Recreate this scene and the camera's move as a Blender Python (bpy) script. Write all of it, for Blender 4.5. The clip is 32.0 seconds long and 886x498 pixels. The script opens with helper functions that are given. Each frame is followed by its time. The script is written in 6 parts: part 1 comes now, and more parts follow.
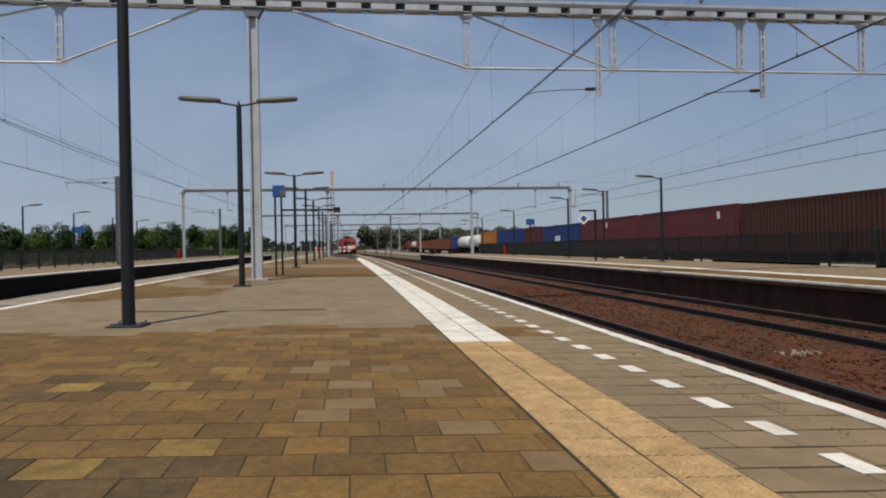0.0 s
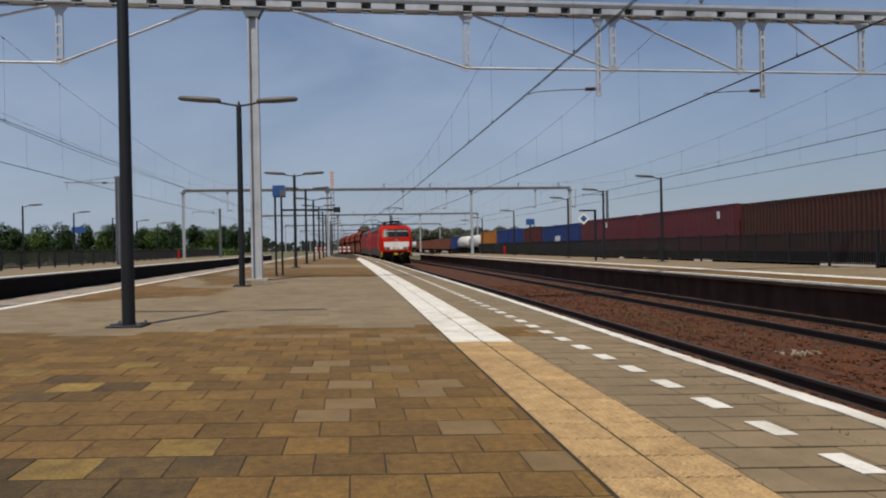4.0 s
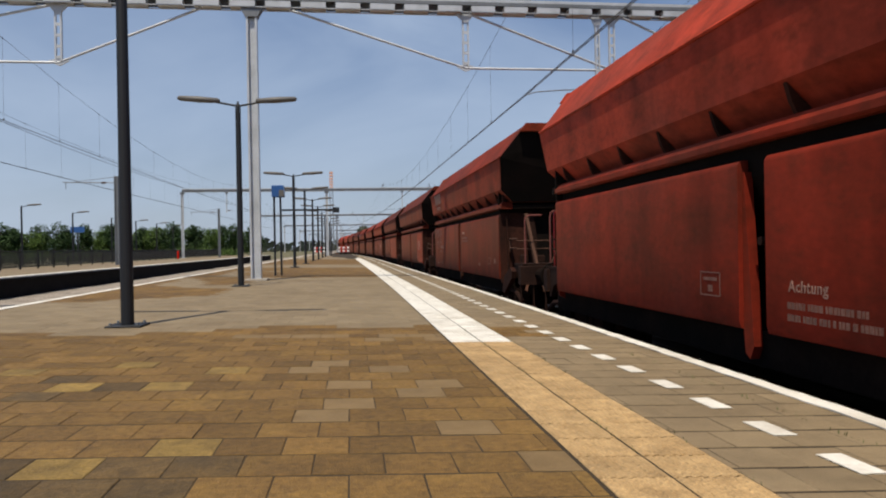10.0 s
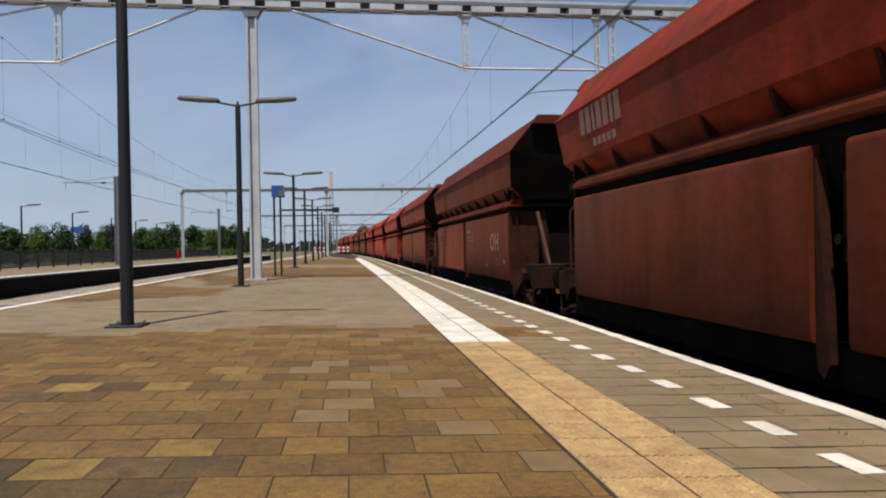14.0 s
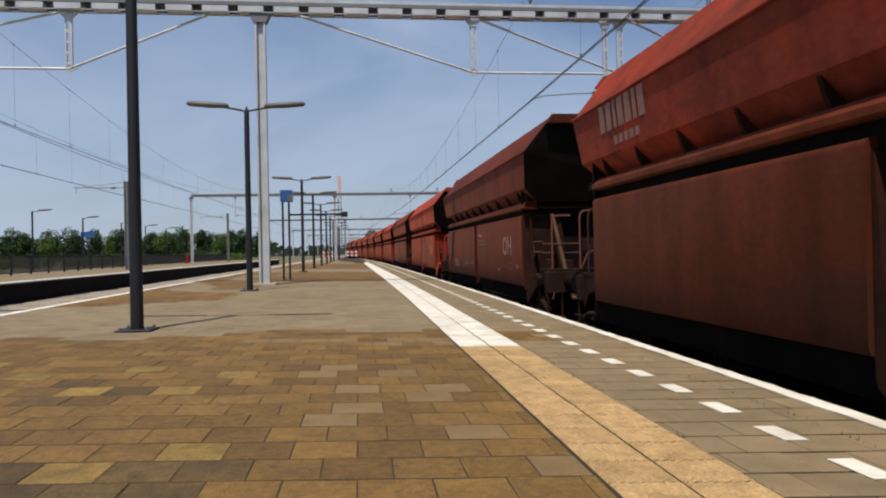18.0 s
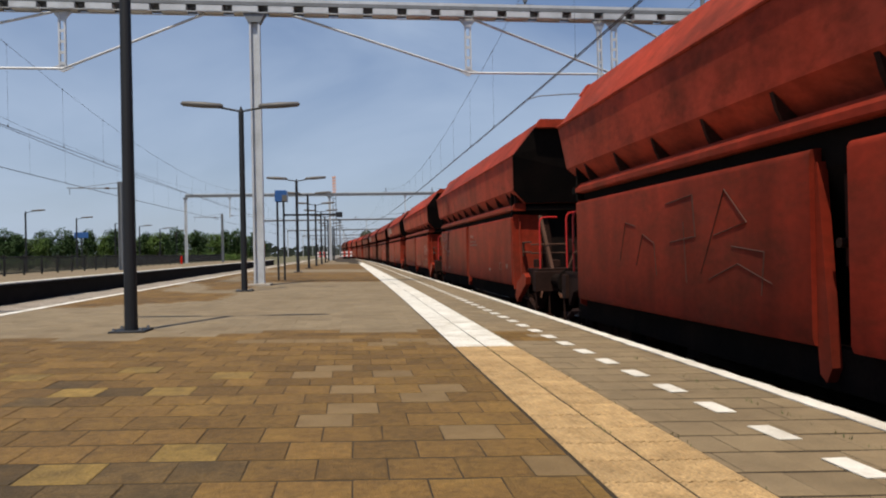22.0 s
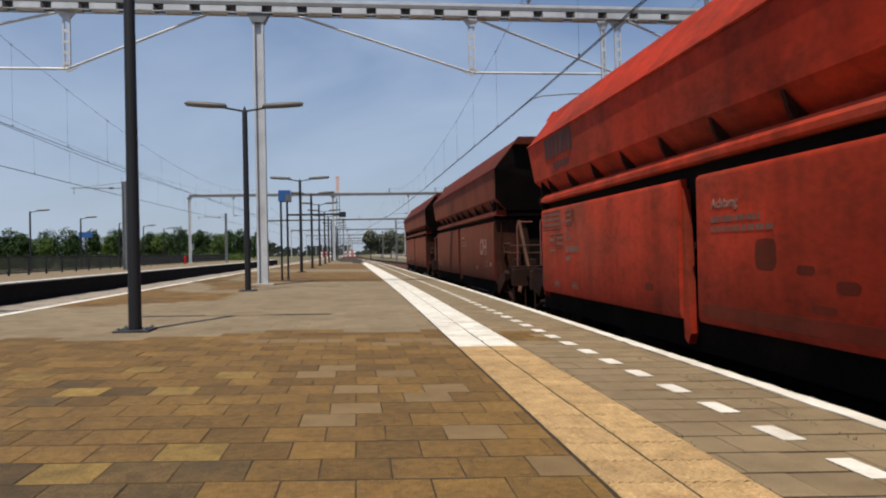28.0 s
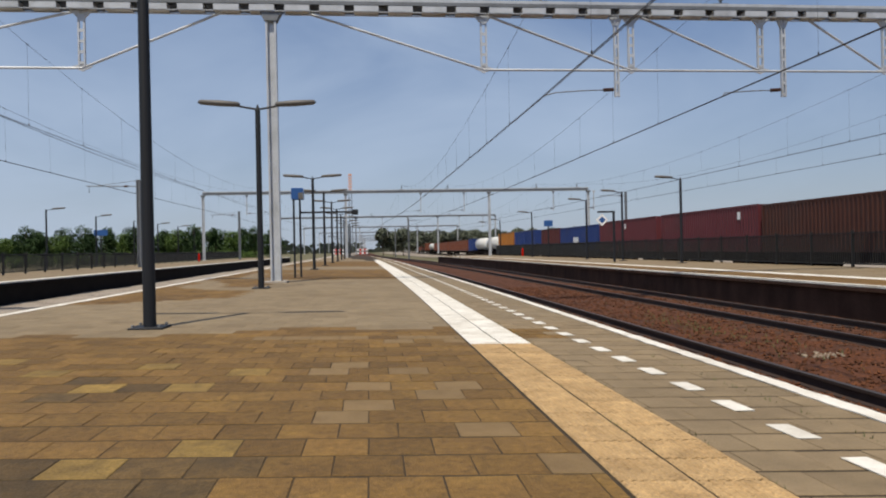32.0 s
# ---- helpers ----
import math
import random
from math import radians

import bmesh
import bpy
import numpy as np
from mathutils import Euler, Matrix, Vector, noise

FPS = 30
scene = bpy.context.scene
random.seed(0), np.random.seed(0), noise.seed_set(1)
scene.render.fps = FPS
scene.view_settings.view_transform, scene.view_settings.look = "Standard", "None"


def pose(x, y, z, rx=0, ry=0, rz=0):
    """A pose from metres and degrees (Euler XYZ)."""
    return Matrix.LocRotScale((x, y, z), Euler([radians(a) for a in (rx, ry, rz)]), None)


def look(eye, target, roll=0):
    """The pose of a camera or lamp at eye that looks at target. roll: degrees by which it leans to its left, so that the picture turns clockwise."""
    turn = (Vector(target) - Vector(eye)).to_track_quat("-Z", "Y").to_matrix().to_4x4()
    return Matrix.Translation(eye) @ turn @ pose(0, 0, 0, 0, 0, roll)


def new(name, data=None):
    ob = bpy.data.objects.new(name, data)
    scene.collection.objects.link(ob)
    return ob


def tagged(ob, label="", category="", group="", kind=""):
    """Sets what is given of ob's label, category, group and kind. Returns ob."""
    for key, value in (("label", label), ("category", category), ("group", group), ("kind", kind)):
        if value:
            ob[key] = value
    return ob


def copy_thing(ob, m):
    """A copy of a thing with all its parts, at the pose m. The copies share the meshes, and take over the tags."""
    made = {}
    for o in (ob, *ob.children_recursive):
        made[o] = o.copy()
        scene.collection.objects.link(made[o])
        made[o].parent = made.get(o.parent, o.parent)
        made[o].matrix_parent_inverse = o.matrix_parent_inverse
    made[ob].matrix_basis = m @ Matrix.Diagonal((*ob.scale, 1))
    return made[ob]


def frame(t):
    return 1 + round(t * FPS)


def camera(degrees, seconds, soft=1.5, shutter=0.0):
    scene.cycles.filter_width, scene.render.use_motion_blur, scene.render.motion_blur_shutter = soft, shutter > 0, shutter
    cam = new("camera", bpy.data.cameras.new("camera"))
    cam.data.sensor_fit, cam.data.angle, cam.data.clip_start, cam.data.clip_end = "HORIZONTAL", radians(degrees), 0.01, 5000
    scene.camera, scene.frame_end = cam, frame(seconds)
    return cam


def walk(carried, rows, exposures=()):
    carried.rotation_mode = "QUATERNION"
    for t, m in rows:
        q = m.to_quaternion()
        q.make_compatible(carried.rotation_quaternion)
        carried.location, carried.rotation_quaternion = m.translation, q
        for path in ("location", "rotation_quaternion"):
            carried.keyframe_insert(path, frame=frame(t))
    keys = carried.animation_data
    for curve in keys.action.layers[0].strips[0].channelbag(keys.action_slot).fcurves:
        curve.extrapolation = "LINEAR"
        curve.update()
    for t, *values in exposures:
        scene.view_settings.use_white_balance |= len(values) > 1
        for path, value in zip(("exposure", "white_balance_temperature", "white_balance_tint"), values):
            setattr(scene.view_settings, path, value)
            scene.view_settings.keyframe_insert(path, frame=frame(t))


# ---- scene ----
cam = camera(63.38, 32.0, soft=2.0)
EYE = (0.0, 0.0, 0.92)
TURNS = [
    (0, 89.798, 1.050, -7.315), (6.5, 89.798, 1.050, -7.315), (7, 89.798, 1.050, -7.315),
    (7.5, 89.808, 1.022, -7.388), (11, 89.808, 1.022, -7.388), (14.5, 89.808, 1.026, -7.397),
    (16.5, 90.096, 1.134, -6.883), (17, 90.100, 1.134, -6.743), (17.5, 90.106, 1.150, -6.732),
    (18, 90.150, 1.137, -6.743), (18.5, 90.139, 1.158, -6.736), (19, 90.136, 1.151, -6.710),
    (19.5, 90.144, 1.143, -6.725), (20, 90.152, 1.147, -6.819), (20.5, 90.157, 1.160, -7.066),
    (21, 90.158, 1.172, -7.032), (21.5, 90.158, 1.153, -6.987), (22, 90.162, 1.185, -7.146),
    (22.5, 90.163, 1.166, -7.248), (23, 90.157, 1.167, -7.286), (23.5, 90.160, 1.154, -7.561),
    (24, 90.167, 1.160, -7.235), (24.5, 90.165, 1.169, -7.123), (25, 90.163, 1.169, -7.332),
    (25.5, 90.169, 1.135, -7.449), (27.5, 90.163, 1.159, -6.910), (28, 90.158, 1.166, -6.876),
    (28.5, 90.159, 1.166, -7.108), (29, 90.157, 1.159, -7.043), (29.5, 90.152, 1.158, -7.000),
    (30, 90.123, 1.130, -6.498), (30.5, 90.151, 1.153, -6.345), (31, 90.138, 1.170, -6.152),
    (31.5, 90.140, 1.133, -6.275), (32, 89.975, 1.213, -5.895),
]
walk(cam, [(t, pose(*EYE, rx, ry, rz)) for t, rx, ry, rz in TURNS], exposures=[(t, stops, 6950, 10) for t, stops in ((0.0, -0.08), (6.4, -0.08), (6.9, -0.15), (7.5, 0.20), (29.0, 0.22), (30.0, 0.19), (32.0, 0.19))])

# ---- daylight: a high summer sun behind the camera, thin cloud veils ----
SUN = Vector((-0.166, -0.405, 0.899)).normalized()
sun_data = bpy.data.lights.new("sun", "SUN")
sun_data.energy, sun_data.angle, sun_data.color = 3.9, radians(0.53), (1.0, 0.925, 0.80)
sun = new("sun", sun_data)
sun.matrix_basis = look(SUN * 60, (0, 0, 0))

world = bpy.data.worlds.new("sky")
scene.world = world
world.use_nodes = True
wt = world.node_tree
wt.nodes.clear()


def wnode(kind, **sets):
    n = wt.nodes.new(kind)
    for k, v in sets.items():
        n.inputs[k].default_value = v
    return n


sky = wt.nodes.new("ShaderNodeTexSky")
sky.sky_type, sky.sun_disc = "NISHITA", False
sky.sun_elevation = math.asin(SUN.z)
sky.sun_rotation = math.atan2(SUN.x, SUN.y)
sky.air_density, sky.dust_density, sky.ozone_density = 1.0, 0.3, 3.2
coord = wt.nodes.new("ShaderNodeTexCoord")
stretch = wt.nodes.new("ShaderNodeMapping")
stretch.inputs["Scale"].default_value = (1.3, 1.0, 3.2)
stretch.inputs["Rotation"].default_value = (0.0, 0.25, 0.5)
veil = wnode("ShaderNodeTexNoise", Scale=1.5, Detail=5.0, Roughness=0.52, Distortion=0.5)
ramp = wt.nodes.new("ShaderNodeMapRange")
ramp.inputs["From Min"].default_value, ramp.inputs["From Max"].default_value = 0.36, 0.72
ramp.inputs["To Max"].default_value = 0.62
mix = wt.nodes.new("ShaderNodeMix")
mix.data_type = "RGBA"
mix.inputs["B"].default_value = (6.0, 6.9, 7.9, 1)
back = wnode("ShaderNodeBackground", Strength=0.076)
wout = wt.nodes.new("ShaderNodeOutputWorld")
wt.links.new(coord.outputs["Generated"], stretch.inputs["Vector"])
wt.links.new(stretch.outputs["Vector"], veil.inputs["Vector"])
wt.links.new(ramp.outputs["Result"], mix.inputs["Factor"])
# summer haze, denser towards the horizon
height = wt.nodes.new("ShaderNodeSeparateXYZ")
hazy = wt.nodes.new("ShaderNodeMapRange")
hazy.inputs["From Min"].default_value, hazy.inputs["From Max"].default_value = 0.0, 0.33
hazy.inputs["To Min"].default_value, hazy.inputs["To Max"].default_value = 0.85, 0.0
haze = wt.nodes.new("ShaderNodeMix")
haze.data_type = "RGBA"
haze.inputs["B"].default_value = (4.62, 4.96, 5.4, 1)
wt.links.new(coord.outputs["Generated"], height.inputs["Vector"])
wt.links.new(height.outputs["Z"], hazy.inputs["Value"])
# the veil thins out towards the east
thin = wt.nodes.new("ShaderNodeMath")
thin.operation, thin.inputs[1].default_value = "MULTIPLY_ADD", -0.22
wt.links.new(height.outputs["X"], thin.inputs[0])
wt.links.new(veil.outputs["Fac"], thin.inputs[2])
wt.links.new(thin.outputs[0], ramp.inputs["Value"])
wt.links.new(hazy.outputs["Result"], haze.inputs["Factor"])
wt.links.new(sky.outputs["Color"], haze.inputs["A"])
wt.links.new(haze.outputs["Result"], mix.inputs["A"])
tint = wt.nodes.new("ShaderNodeMix")
tint.data_type, tint.blend_type = "RGBA", "MULTIPLY"
tint.inputs["Factor"].default_value = 1.0
tint.inputs["B"].default_value = (0.855, 0.95, 1.13, 1)
wt.links.new(mix.outputs["Result"], tint.inputs["A"])
wt.links.new(tint.outputs["Result"], back.inputs["Color"])
wt.links.new(back.outputs["Background"], wout.inputs["Surface"])


# ---- materials ----
def mat(name, base, rough=0.75, metal=0.0, var=0.2, scale=3.0, fine=70.0, bump=0.15, stain=None, amount=0.4,
        stain_scale=1.2, rand=0.0, island=0.0, spec=0.4, stretch_by=(1, 1, 1), speck=0.0, soil=None, streak=0.0, dust=None):
    """Paint, stone or metal: grain at two scales, stains of a second colour, chance tone for each piece."""
    m = bpy.data.materials.new(name)
    m.use_nodes = True
    t = m.node_tree
    bsdf = t.nodes["Principled BSDF"]
    bsdf.inputs["Roughness"].default_value = rough
    bsdf.inputs["Metallic"].default_value = metal
    bsdf.inputs["Specular IOR Level"].default_value = spec
    if dust:
        bsdf.inputs["Sheen Weight"].default_value = dust[1]
        bsdf.inputs["Sheen Roughness"].default_value = 0.45
        bsdf.inputs["Sheen Tint"].default_value = (*dust[0], 1)
    tc = t.nodes.new("ShaderNodeTexCoord")
    mp = t.nodes.new("ShaderNodeMapping")
    mp.inputs["Scale"].default_value = stretch_by
    t.links.new(tc.outputs["Object"], mp.inputs["Vector"])
    shift = mp.outputs["Vector"]
    if rand or island:
        src = t.nodes.new("ShaderNodeObjectInfo").outputs["Random"] if rand else \
            t.nodes.new("ShaderNodeNewGeometry").outputs["Random Per Island"]
        far = t.nodes.new("ShaderNodeVectorMath")
        far.operation = "ADD"
        k = t.nodes.new("ShaderNodeMath")
        k.operation, k.inputs[1].default_value = "MULTIPLY", 40.0
        t.links.new(src, k.inputs[0])
        t.links.new(shift, far.inputs[0])
        t.links.new(k.outputs[0], far.inputs[1])
        shift = far.outputs[0]

    def noise_of(s, detail=5.0):
        n = t.nodes.new("ShaderNodeTexNoise")
        n.inputs["Scale"].default_value, n.inputs["Detail"].default_value = s, detail
        t.links.new(shift, n.inputs["Vector"])
        return n.outputs["Fac"]

    big, small = noise_of(scale), noise_of(fine, 3.0)
    add = t.nodes.new("ShaderNodeMath")
    add.operation = "ADD"
    t.links.new(big, add.inputs[0])
    t.links.new(small, add.inputs[1])
    tone = t.nodes.new("ShaderNodeMapRange")
    tone.inputs["From Min"].default_value, tone.inputs["From Max"].default_value = 0.65, 1.35
    tone.inputs["To Min"].default_value, tone.inputs["To Max"].default_value = 1 - var, 1 + var
    t.links.new(add.outputs[0], tone.inputs["Value"])
    colour = t.nodes.new("ShaderNodeMix")
    colour.data_type = "RGBA"
    colour.inputs["A"].default_value = (*base, 1)
    colour.inputs["B"].default_value = (*(stain or base), 1)
    st = t.nodes.new("ShaderNodeMapRange")
    st.inputs["From Min"].default_value, st.inputs["From Max"].default_value = 0.48, 0.68
    st.inputs["To Max"].default_value = amount if stain else 0.0
    t.links.new(noise_of(stain_scale, 6.0), st.inputs["Value"])
    t.links.new(st.outputs["Result"], colour.inputs["Factor"])
    value = tone.outputs["Result"]
    painted = colour.outputs["Result"]
    if soil:
        # dirt that lies over the pieces and across their joints: colour, share, size
        pos = t.nodes.new("ShaderNodeNewGeometry").outputs["Position"]
        for size, lo, hi in ((soil[2], 0.46, 0.66), (soil[2] * 5.5, 0.50, 0.70)):
            n = t.nodes.new("ShaderNodeTexNoise")
            n.inputs["Scale"].default_value, n.inputs["Detail"].default_value, n.inputs["Roughness"].default_value = size, 6.0, 0.65
            t.links.new(shift if len(soil) > 3 else pos, n.inputs["Vector"])
            cover = t.nodes.new("ShaderNodeMapRange")
            cover.inputs["From Min"].default_value, cover.inputs["From Max"].default_value = lo, hi
            cover.inputs["To Max"].default_value = soil[1]
            t.links.new(n.outputs["Fac"], cover.inputs["Value"])
            over = t.nodes.new("ShaderNodeMix")
            over.data_type = "RGBA"
            over.inputs["B"].default_value = (*soil[0], 1)
            t.links.new(painted, over.inputs["A"])
            t.links.new(cover.outputs["Result"], over.inputs["Factor"])
            painted = over.outputs["Result"]
    if streak:
        # rain streaks that run down the sheet
        run_down = t.nodes.new("ShaderNodeMapping")
        run_down.inputs["Scale"].default_value = (1.5, 1.5, 0.3)
        t.links.new(tc.outputs["Object"], run_down.inputs["Vector"])
        n = t.nodes.new("ShaderNodeTexNoise")
        n.inputs["Scale"].default_value, n.inputs["Detail"].default_value = 1.4, 6.0
        t.links.new(run_down.outputs["Vector"], n.inputs["Vector"])
        fall = t.nodes.new("ShaderNodeMapRange")
        fall.inputs["From Min"].default_value, fall.inputs["From Max"].default_value = 0.38, 0.66
        fall.inputs["To Min"].default_value, fall.inputs["To Max"].default_value = 1 + streak * 0.5, 1 - streak
        t.links.new(n.outputs["Fac"], fall.inputs["Value"])
        mul = t.nodes.new("ShaderNodeMath")
        mul.operation = "MULTIPLY"
        t.links.new(value, mul.inputs[0])
        t.links.new(fall.outputs["Result"], mul.inputs[1])
        value = mul.outputs[0]
    if rand or island:
        r = t.nodes.new("ShaderNodeMapRange")
        w = rand or island
        r.inputs["To Min"].default_value, r.inputs["To Max"].default_value = 1 - w, 1 + w
        t.links.new(src, r.inputs["Value"])
        mul = t.nodes.new("ShaderNodeMath")
        mul.operation = "MULTIPLY"
        t.links.new(value, mul.inputs[0])
        t.links.new(r.outputs["Result"], mul.inputs[1])
        value = mul.outputs[0]
    if speck:
        sp = t.nodes.new("ShaderNodeMapRange")
        sp.inputs["From Min"].default_value, sp.inputs["From Max"].default_value = 0.62, 0.72
        sp.inputs["To Min"].default_value, sp.inputs["To Max"].default_value = 1.0, 1 + speck
        t.links.new(noise_of(fine * 2.2, 1.0), sp.inputs["Value"])
        mul = t.nodes.new("ShaderNodeMath")
        mul.operation = "MULTIPLY"
        t.links.new(value, mul.inputs[0])
        t.links.new(sp.outputs["Result"], mul.inputs[1])
        value = mul.outputs[0]
    out = t.nodes.new("ShaderNodeVectorMath")
    out.operation = "SCALE"
    t.links.new(painted, out.inputs[0])
    t.links.new(value, out.inputs["Scale"])
    t.links.new(out.outputs[0], bsdf.inputs["Base Color"])
    if bump:
        b = t.nodes.new("ShaderNodeBump")
        b.inputs["Strength"].default_value, b.inputs["Distance"].default_value = bump, 0.02
        t.links.new(add.outputs[0], b.inputs["Height"])
        t.links.new(b.outputs[0], bsdf.inputs["Normal"])
    return m


BROWN_TILE = mat("brown_stained_concrete_tile", (0.158, 0.088, 0.024), 0.85, var=0.40, scale=24, fine=100, bump=0.5,
                 stain=(0.195, 0.114, 0.029), amount=0.6, stain_scale=2.6, rand=0.22, speck=0.55, soil=((0.070, 0.042, 0.018), 0.42, 0.8))
BROWN_FAR = mat("brown_stained_tile_paving", (0.156, 0.086, 0.023), 0.85, var=0.30, scale=18, fine=90, bump=0.3,
                stain=(0.215, 0.123, 0.029), amount=0.6, stain_scale=1.2, island=0.2, soil=((0.052, 0.032, 0.015), 0.5, 0.9))
STAINED_TILE = mat("dark_stained_concrete_tile", (0.105, 0.063, 0.021), 0.85, var=0.4, scale=13, fine=60, bump=0.4,
                   stain=(0.065, 0.043, 0.018), amount=0.7, stain_scale=3.2, rand=0.2, speck=0.5, soil=((0.040, 0.029, 0.015), 0.5, 1.2))
YELLOW_TILE = mat("yellowed_concrete_tile", (0.235, 0.150, 0.040), 0.85, var=0.35, scale=13, fine=60, bump=0.4,
                  stain=(0.15, 0.095, 0.030), amount=0.5, stain_scale=2.6, rand=0.12, speck=0.4, soil=((0.075, 0.048, 0.020), 0.4, 1.0))
LIGHT_TILE = mat("pale_brown_replacement_tile", (0.19, 0.126, 0.058), 0.85, var=0.16, scale=6, fine=90, bump=0.3, rand=0.08, speck=0.2,
                 soil=((0.12, 0.07, 0.025), 0.3, 1.4))
GREY_TILE = mat("grey_concrete_tile", (0.232, 0.172, 0.100), 0.85, var=0.16, scale=6, fine=90, bump=0.35,
                stain=(0.165, 0.120, 0.070), amount=0.5, stain_scale=1.5, rand=0.08, speck=0.2, soil=((0.12, 0.085, 0.048), 0.4, 0.8))
GREY_FAR = mat("grey_tile_paving", (0.222, 0.170, 0.103), 0.85, var=0.16, scale=6, fine=90, bump=0.3,
               stain=(0.165, 0.120, 0.072), amount=0.45, stain_scale=0.7, island=0.09, soil=((0.13, 0.088, 0.045), 0.35, 0.45))
GUIDE_TILE = mat("sand_yellow_guide_tile", (0.46, 0.305, 0.145), 0.85, var=0.3, scale=9, fine=60, bump=0.9,
                 stain=(0.34, 0.215, 0.095), amount=0.6, stain_scale=5, rand=0.07, speck=0.35, soil=((0.30, 0.19, 0.085), 0.3, 2.4))
WHITE_PAINT = mat("worn_white_line_paint", (0.74, 0.72, 0.66), 0.7, var=0.10, scale=5, fine=80, bump=0.3,
                  stain=(0.48, 0.43, 0.35), amount=0.45, stain_scale=3.5, rand=0.04, speck=0.05, soil=((0.42, 0.37, 0.29), 0.45, 1.3))
JOINT = mat("sandy_joint_bed", (0.040, 0.028, 0.016), 0.95, var=0.4, scale=9, fine=120, bump=0.3)
CONCRETE = mat("weathered_concrete", (0.33, 0.30, 0.26), 0.85, var=0.2, scale=1.2, fine=40, bump=0.25,
               stain=(0.15, 0.12, 0.10), amount=0.6, stain_scale=0.8)
# rust-dusted wall, its base lowered because the wall lies in shadow
WALL_DARK = mat("rust_dusted_wall_shade_dark", (0.036, 0.025, 0.018), 0.9, var=0.3, scale=1.5, fine=30, bump=0.3,
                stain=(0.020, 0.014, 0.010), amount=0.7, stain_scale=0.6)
WALL_BLACK = mat("near_black_platform_wall", (0.013, 0.011, 0.010), 0.95, var=0.3, scale=1.5, fine=30, bump=0.2, spec=0.1)
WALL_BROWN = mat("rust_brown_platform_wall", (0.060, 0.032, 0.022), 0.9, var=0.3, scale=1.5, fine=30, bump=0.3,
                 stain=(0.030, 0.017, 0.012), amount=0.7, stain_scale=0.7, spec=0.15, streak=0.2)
BALLAST = mat("rust_brown_ballast", (0.082, 0.026, 0.0078), 0.95, var=0.7, scale=14, fine=26, bump=1.0,
              stain=(0.038, 0.016, 0.008), amount=0.7, stain_scale=1.3, speck=0.4)
BALLAST_GREY = mat("grey_brown_ballast", (0.30, 0.26, 0.215), 0.95, var=0.5, scale=14, fine=26, bump=1.0,
                   stain=(0.12, 0.085, 0.06), amount=0.5, stain_scale=1.0)
GROUND = mat("dry_grass_ground", (0.11, 0.105, 0.05), 0.95, var=0.4, scale=0.3, fine=4, bump=0.4,
             stain=(0.17, 0.125, 0.075), amount=0.7, stain_scale=0.05)
RAIL_SIDE = mat("rusty_rail_steel", (0.035, 0.022, 0.018), 0.8, 0.0, var=0.3, scale=4, fine=60)
RAIL_TOP = mat("polished_rail_head", (0.09, 0.078, 0.072), 0.55, 0.6, var=0.1, bump=0.02)
SLEEPER = mat("rust_dusted_concrete_sleeper", (0.075, 0.036, 0.020), 0.9, var=0.3, scale=3, fine=40, rand=0.2)
POLE = mat("dark_blue_grey_pole_paint", (0.008, 0.010, 0.014), 0.6, 0.0, var=0.2, scale=3, fine=60, bump=0.05)
LAMP_GREY = mat("grey_lamp_housing", (0.11, 0.105, 0.10), 0.5, 0.0, var=0.15)
DIFFUSER = mat("yellowed_lamp_glass", (0.26, 0.22, 0.18), 0.3, 0.0, var=0.15)
GALV = mat("galvanised_steel", (0.46, 0.49, 0.53), 0.5, 0.2, var=0.15, scale=2, fine=30, bump=0.05,
           stain=(0.25, 0.26, 0.27), amount=0.4)
GALV_DARK = mat("dull_galvanised_steel", (0.15, 0.165, 0.185), 0.6, 0.3, var=0.2, scale=2, fine=30, bump=0.05)
WIRE = mat("weathered_copper_wire", (0.05, 0.05, 0.05), 0.6, 0.3, var=0.1, bump=0.0)
INSULATOR = mat("brown_insulator", (0.05, 0.025, 0.018), 0.3, 0.0, var=0.1)
BLUE_SIGN = mat("blue_enamel", (0.022, 0.085, 0.26), 0.35, var=0.08)
WHITE_SIGN = mat("white_enamel", (0.75, 0.76, 0.76), 0.4, var=0.06)
FENCE_DARK = mat("dark_fence_paint", (0.012, 0.013, 0.014), 0.6, var=0.2)


